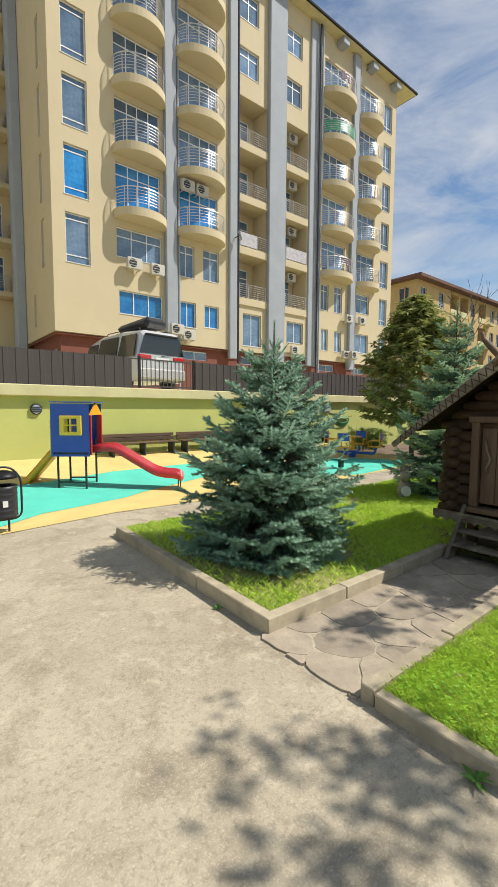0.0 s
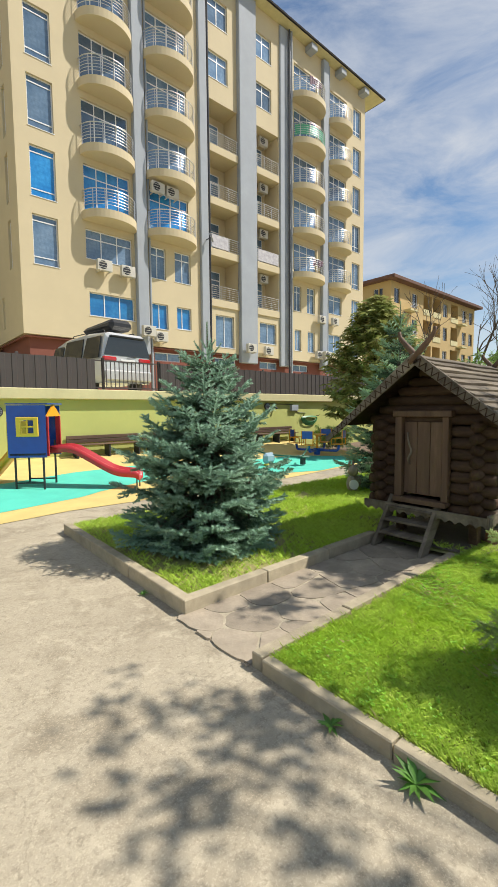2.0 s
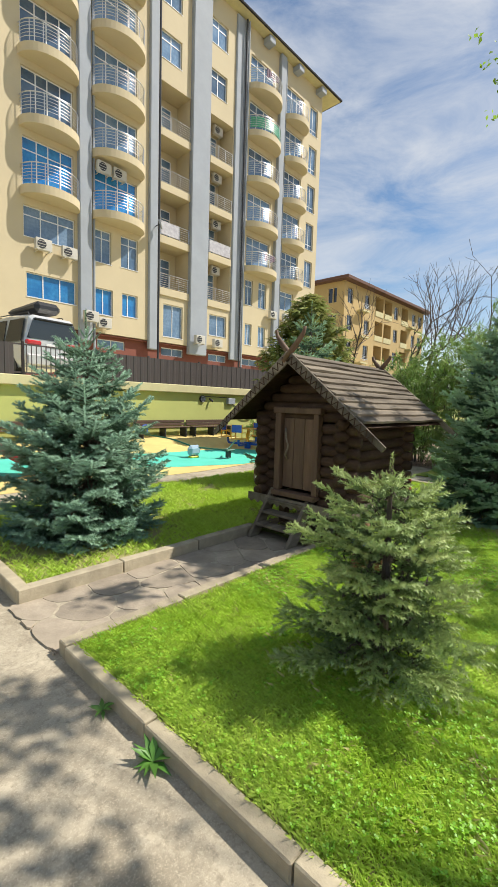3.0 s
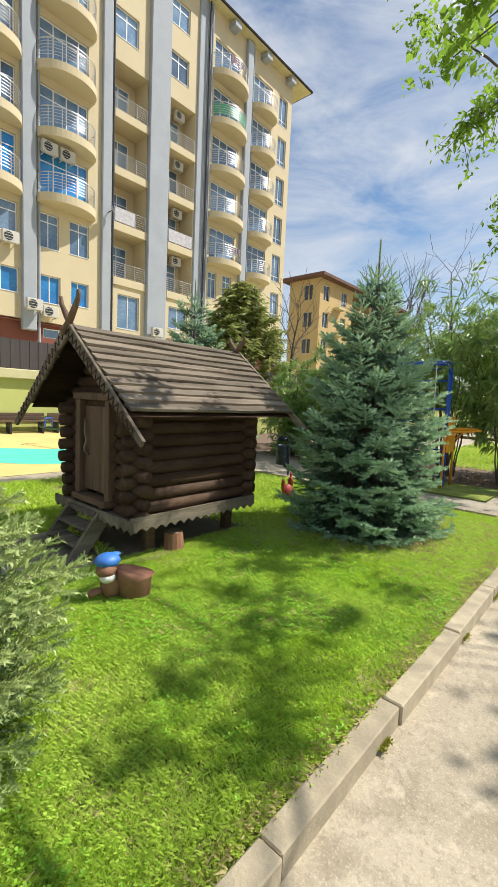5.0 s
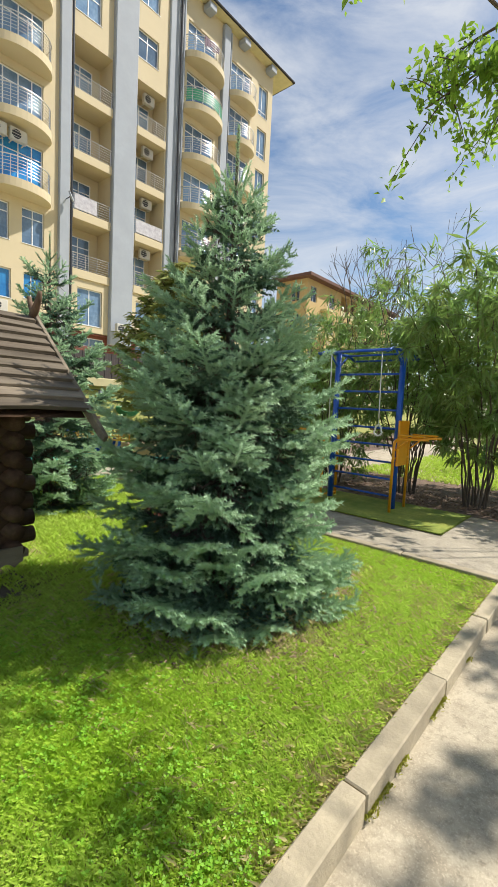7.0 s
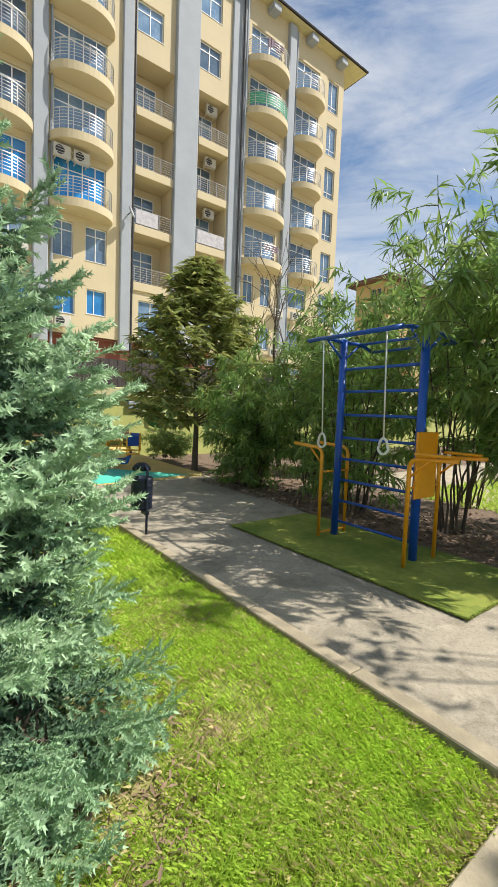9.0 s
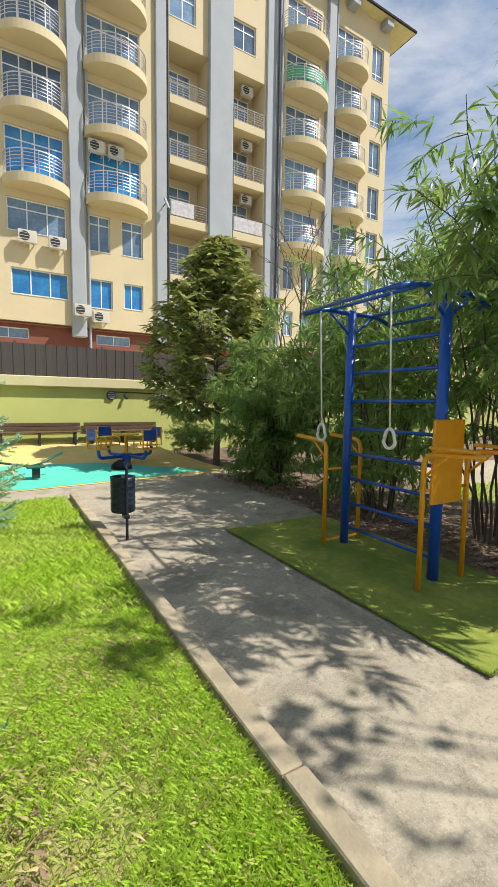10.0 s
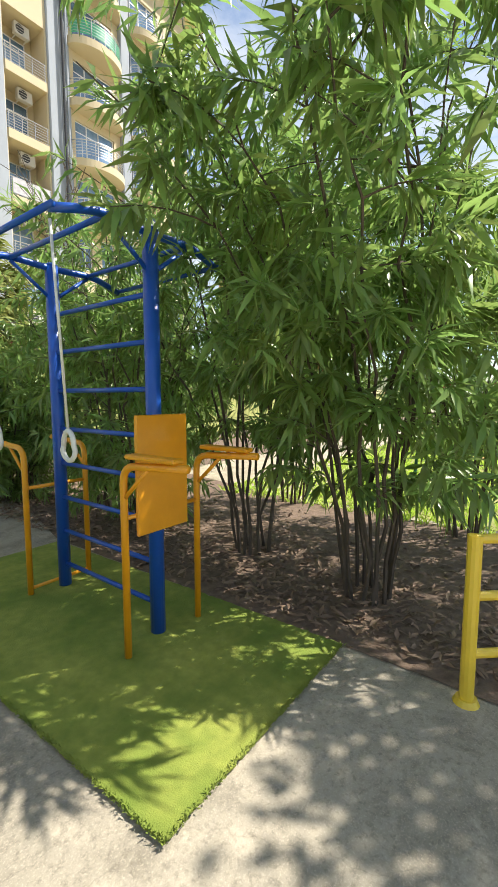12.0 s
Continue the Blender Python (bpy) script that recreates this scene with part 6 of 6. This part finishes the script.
part("dormer", box(bmesh.new(), 2, 6, 1.5, 5, 21.5, 22.4, 0.05), M_roofred, b2d)
part("dormer", box(bmesh.new(), 14, 18, 1.5, 5, 21.5, 22.1, 0.05), M_dark, b2d)
for k, z in enumerate(fl2):
    for x, w in ((4.0, 2.4), (23.0, 2.2)):
        bc = new("balcony")
        bc.parent = b2d
        part("slab", box(bmesh.new(), x, x + w, -1.1, 0, z, z + 0.25), M_slab, bc)
        for i in range(4):
            part("rail", tube(bmesh.new(), [(x, -1.05, z + 0.5 + i * 0.22), (x + w, -1.05, z + 0.5 + i * 0.22)], 0.03, 5), M_steel, bc)
    for x in (10.2, 13.6, 20.6):
        part("parapet", box(bmesh.new(), x, x + 2.9, -0.08, 0.08, z + 0.3, z + 1.2), M_slab, b2d)

# houses and wooded slope far behind
M_hill = material("wooded_slope", (0.16, 0.15, 0.09), 0.95, vary=0.5, scale=0.12, bump=0.8, bump_scale=1.2, second=(0.1, 0.14, 0.05))
bm = bmesh.new()
n_ = 44
rows_ = []
for j, (rad, zz) in enumerate(((75, 0.0), (90, 5.0), (120, 9.0), (170, 13.0))):
    rows_.append([bm.verts.new((math.sin(a) * rad, math.cos(a) * rad, zz * (0.55 + 0.6 * noise.noise((a * 5, j * 0.7, 2.0)) + 0.2 * noise.noise((a * 22, j, 5.0))) if zz else -0.5))
                  for a in (radians(30 + 100 * i / n_) for i in range(n_ + 1))])
for u, v in zip(rows_, rows_[1:]):
    for i in range(n_):
        bm.faces.new((u[i], v[i], v[i + 1], u[i + 1]))
tagged(part("backdrop", bm, M_hill, smooth=True), "distant wooded slope behind the yard", "hill", kind="structure")

# ---- garden figures and small things ----
M_terra = material("terracotta", (0.32, 0.15, 0.09), 0.8, vary=0.3, scale=9, bump=0.4, bump_scale=40, stain=0.2)
M_stonefig = material("painted_plaster", (0.42, 0.36, 0.26), 0.8, vary=0.4, scale=9, bump=0.3, bump_scale=30, second=(0.2, 0.17, 0.12))
M_sky = material("blue_cap_paint", (0.05, 0.2, 0.6), 0.5, vary=0.2, scale=9, bump=0.1)
M_gnome = material("red_figure_paint", (0.35, 0.04, 0.03), 0.6, vary=0.4, scale=12, bump=0.2)


def blob(bm, c, r, seg=12):
    """A rounded lump with its own three radii."""
    m = Matrix.Translation(c) @ Matrix.Diagonal((*r, 1))
    bmesh.ops.create_uvsphere(bm, u_segments=seg, v_segments=8, radius=1.0, matrix=m)
    return bm


st_ = tagged(thing("tree_stump", (5.2, 1.02, 0.05)), "small brown cut log standing under the hut", "stump")
part("body", tube(bmesh.new(), [(0, 0, 0), (0.005, 0, 0.1), (0, 0, 0.2)], 0.105, 14, 0.09), M_terra, st_, smooth=False)
part("cut_face", tube(bmesh.new(), [(0, 0, 0.2), (0, 0, 0.206)], 0.075, 14), M_plank, st_)
pot = tagged(thing("terracotta_planter", (4.36, 0.42, 0.065)), "tilted terracotta garden planter shaped like a bundle", "planter")
bm = bmesh.new()
tube(bm, [(0, 0, 0), (0.0, 0.0, 0.02), (-0.01, 0, 0.16), (0.0, 0, 0.2)], 0.1, 14, 0.15)
part("bowl", bm, M_terra, pot, smooth=True)
part("foot", tube(bmesh.new(), [(0, 0, -0.02), (0, 0, 0.02)], 0.13, 14, 0.115), M_stonefig, pot)
fig = tagged(thing("garden_figure", (4.22, 0.5, 0.06)), "small garden figure with a blue cap leaning on the planter", "figurine")
bm = blob(bmesh.new(), (0, 0, 0.12), (0.09, 0.08, 0.12))
blob(bm, (-0.06, -0.02, 0.24), (0.075, 0.07, 0.06))
blob(bm, (-0.13, 0.02, 0.08), (0.07, 0.03, 0.03))
part("body", bm, M_terra, fig, smooth=True)
bm = blob(bmesh.new(), (-0.04, 0, 0.3), (0.095, 0.085, 0.055))
blob(bm, (0.04, 0.05, 0.31), (0.06, 0.03, 0.02))
part("cap", bm, M_sky, fig, "blue cap", True)
part("scarf", blob(bmesh.new(), (-0.06, -0.04, 0.19), (0.06, 0.05, 0.04)), M_white, fig, "white scarf", True)
rb = tagged(thing("garden_statue", (6.65, 3.95, 0.05)), "beige plaster animal statue holding a pale plaque on the lawn", "statue")
bm = blob(bmesh.new(), (0, 0, 0.16), (0.13, 0.11, 0.18))
blob(bm, (-0.02, -0.02, 0.4), (0.1, 0.09, 0.11))
blob(bm, (-0.06, 0.03, 0.53), (0.025, 0.025, 0.06))
blob(bm, (0.05, 0.03, 0.53), (0.025, 0.025, 0.06))
blob(bm, (-0.1, -0.06, 0.24), (0.045, 0.06, 0.08))
blob(bm, (0.1, -0.05, 0.2), (0.05, 0.06, 0.1))
part("body", bm, M_stonefig, rb, smooth=True)
part("plaque", tube(bmesh.new(), [(-0.14, -0.12, 0.17), (-0.15, -0.14, 0.175)], 0.09, 14), M_white, rb)
gn = tagged(thing("garden_rooster", (7.95, 1.65, 0.05)), "small red garden figure standing on the lawn", "figurine")
bm = blob(bmesh.new(), (0, 0, 0.13), (0.12, 0.07, 0.12))
blob(bm, (0.07, 0, 0.27), (0.045, 0.045, 0.09))
part("body", bm, M_gnome, gn, smooth=True)
part("comb", blob(bmesh.new(), (0.07, 0, 0.38), (0.03, 0.012, 0.05)), M_tail, gn, smooth=True)
part("tail", blob(bmesh.new(), (-0.12, 0, 0.24), (0.04, 0.03, 0.11)), M_gnome, gn, smooth=True)

# weeds at the kerb foot
M_weed = material("weed_leaves", (0.15, 0.33, 0.05), 0.45, vary=0.3, scale=8, bump=0.0, second=(0.09, 0.24, 0.04), island=0.4, translucent=0.3)


def weed(x, y, size, seed, label):
    g = np.random.default_rng(seed)
    e = tagged(thing("weed", (x, y, 0)), label, "weed")
    n = 15
    a = np.arange(n) * 2.4
    D = np.stack([np.cos(a), np.sin(a), g.uniform(0.25, 1.3, n)], 1)
    v, f = scatter(*leaf(size, size * 0.3, 0.3, 0.35), np.zeros((n, 3)), axes_leaf(D, g, 0.2), g.uniform(0.6, 1.15, n))
    np_mesh("leaves", v, f, M_weed, e)


weed(1.66, 0.1, 0.12, 1, "green broad-leaved weed growing at the kerb")
weed(1.66, 0.55, 0.08, 2, "small green weed growing at the kerb")
weed(1.7, 2.62, 0.05, 3, "small green weed growing at the kerb")

def moss(x, y, length, seed):
    """A low cushion of moss: many short upright shoots."""
    g = np.random.default_rng(seed)
    n = int(2600 * length)
    p = np.stack([x + length * g.uniform(-0.5, 0.5, n), y - np.abs(g.normal(0, 0.014, n)) * np.abs(np.sin(3 + 7 * g.uniform(0, 1, n))), 0.004 + np.zeros(n)], 1)
    D = np.column_stack([g.normal(0, 0.6, (n, 2)), np.ones(n)])
    v, f = scatter(*leaf(0.016, 0.007, 0.2, 0.2), p, axes_leaf(D, g), g.uniform(0.5, 1.4, n))
    tagged(np_mesh("moss", v, f, M_moss), "yellow-green moss along the kerb foot", "moss", kind="stuff")


M_moss = material("moss", (0.42, 0.4, 0.05), 0.9, vary=0.3, scale=20, bump=0.0, second=(0.27, 0.3, 0.04), island=0.4, translucent=0.2)
for k, (x, w) in enumerate(((6.62, 0.22), (6.86, 0.12), (7.3, 0.14), (7.42, 0.1), (7.95, 0.08), (5.7, 0.12), (4.4, 0.1))):
    moss(x, KY0 - 0.008, w, 60 + k)

# yellow rail, swing and fence past the bushes
yr = tagged(thing("yellow_climbing_rail", (12.17, -1.23, 0)), "yellow painted tubular climbing rail on the path edge", "play equipment")
part("post", tube(bmesh.new(), [(0, 0, 0), (0, 0, 0.86)], 0.035, 12), M_yellow, yr)
part("flange", tube(bmesh.new(), [(0, 0, -0.01), (0, 0, 0.02)], 0.065, 14, 0.05), M_yellow, yr)
for z in (0.25, 0.55, 0.84):
    part("rail", tube(bmesh.new(), [(0, 0, z), (0.75, -0.85, z)], 0.024, 10), M_yellow, yr)
part("post", tube(bmesh.new(), [(0.75, -0.85, 0), (0.75, -0.85, 0.86)], 0.035, 12), M_yellow, yr)
M_dgreen = material("dark_green_paint", (0.015, 0.1, 0.06), 0.4, vary=0.2, scale=5, bump=0.05)
sw = tagged(thing("swing", (18.2, -0.35, 0)), "dark green steel swing frame on the lawn", "swing")
for y in (-0.9, 0.9):
    for x in (-0.45, 0.45):
        part("leg", tube(bmesh.new(), [(x, y, 0), (0, y, 1.75)], 0.03, 8), M_dgreen, sw)
part("beam", tube(bmesh.new(), [(0, -0.95, 1.75), (0, 0.95, 1.75)], 0.035, 8), M_redpl, sw)
for y in (-0.25, 0.25):
    part("chain", tube(bmesh.new(), [(0, y, 0.5), (0, y, 1.75)], 0.008, 5), M_dark, sw)
part("seat", box(bmesh.new(), -0.1, 0.1, -0.28, 0.28, 0.47, 0.5, 0.006), M_orange, sw)
sheet("lawn_far", [(15.2, -6), (40, -8), (40, 6), (15.6, 1.5)], 0.0, M_soil, "sunny green lawn beyond the bushes", "lawn")
g = np.random.default_rng(16)
p_ = np.stack([g.uniform(15.2, 26, 9000), g.uniform(-4, 3, 9000)], 1)
sow("grass", p_, tuft(5, 0.09, 0.7, 4, 0.006), M_grass, "bright green grass beyond the bushes", z=0.0)
wfn = tagged(thing("wooden_fence", (23, 1, 0)), "low brown wooden rail fence across the lawn", "fence")
for i in range(9):
    part("post", box(bmesh.new(), -0.05, 0.05, -8.05 + i * 1.6, -7.95 + i * 1.6, 0, 0.95, 0.01), M_bench, wfn)
for z in (0.4, 0.8):
    part("rail", box(bmesh.new(), -0.1, -0.05, -8.2, 5.2, z - 0.06, z + 0.06, 0.01), M_bench, wfn)

# seesaw and leaf litter
ss = tagged(thing("seesaw", (8.3, 7.9, slope(7.9))), "green steel seesaw with a pale blue head panel and dark seats", "seesaw")
part("beam", tube(bmesh.new(), bend([(-0.9, 1.5, 0.62), (-0.35, 0.6, 0.5), (0.0, 0.0, 0.3), (0.75, -0.55, 0.22), (1.3, -0.3, 0.45)], 0.2), 0.022, 8), M_dgreen, ss, smooth=True)
part("head_panel", box(bmesh.new(), -0.24, 0.2, -0.1, 0.1, 0.05, 0.36, 0.09), M_bluegrey, ss, "grey-blue rounded panel")
part("head_base", box(bmesh.new(), -0.17, 0.13, -0.07, 0.07, 0.0, 0.06, 0.02), M_yellow, ss)
part("seat", box(bmesh.new(), 0.62, 0.95, -0.68, -0.42, 0.2, 0.25, 0.02), M_dgreen, ss)
part("seat_leg", box(bmesh.new(), 0.72, 0.86, -0.6, -0.5, 0.0, 0.2, 0.01), M_dark, ss)
part("handle", tube(bmesh.new(), bend([(-0.85, 1.3, 0.6), (-0.85, 1.3, 0.85), (-0.6, 1.45, 0.85), (-0.6, 1.45, 0.6)], 0.08), 0.02, 8), M_blue, ss, smooth=True)
M_dry = material("dry_leaves", (0.36, 0.25, 0.16), 0.85, vary=0.4, scale=6, bump=0.0, second=(0.2, 0.13, 0.09), island=0.7)
g = np.random.default_rng(23)
n_ = 6500
p_ = np.stack([12.35 + np.abs(g.normal(0, 1.1, n_)), g.uniform(-3.2, 6.2, n_), g.uniform(0.004, 0.03, n_)], 1)
v, f = scatter(*leaf(0.09, 0.028, 0.3, 0.2), p_, axes_leaf(np.column_stack([g.normal(0, 1, (n_, 2)), g.normal(0, 0.25, n_)]), g, 0.35), g.uniform(0.5, 1.3, n_))
tagged(np_mesh("leaf_litter", v, f, M_dry), "dry brown fallen leaves under the oleanders", "leaf litter", kind="stuff")
n_ = 3400
a_, r_ = g.uniform(0, 6.28, n_), np.sqrt(g.uniform(0, 1, n_))
p_ = np.stack([7.5 + 1.08 * r_ * np.cos(a_), -0.05 + 1.05 * r_ * np.sin(a_), g.uniform(0.065, 0.09, n_)], 1)
v, f = scatter(*leaf(0.05, 0.013, 0.3, 0.2), p_, axes_leaf(np.column_stack([g.normal(0, 1, (n_, 2)), g.normal(0, 0.25, n_)]), g, 0.35), g.uniform(0.5, 1.3, n_))
tagged(np_mesh("needle_litter", v, f, M_dry), "dry brown needles and twigs under the spruce", "leaf litter", kind="stuff")
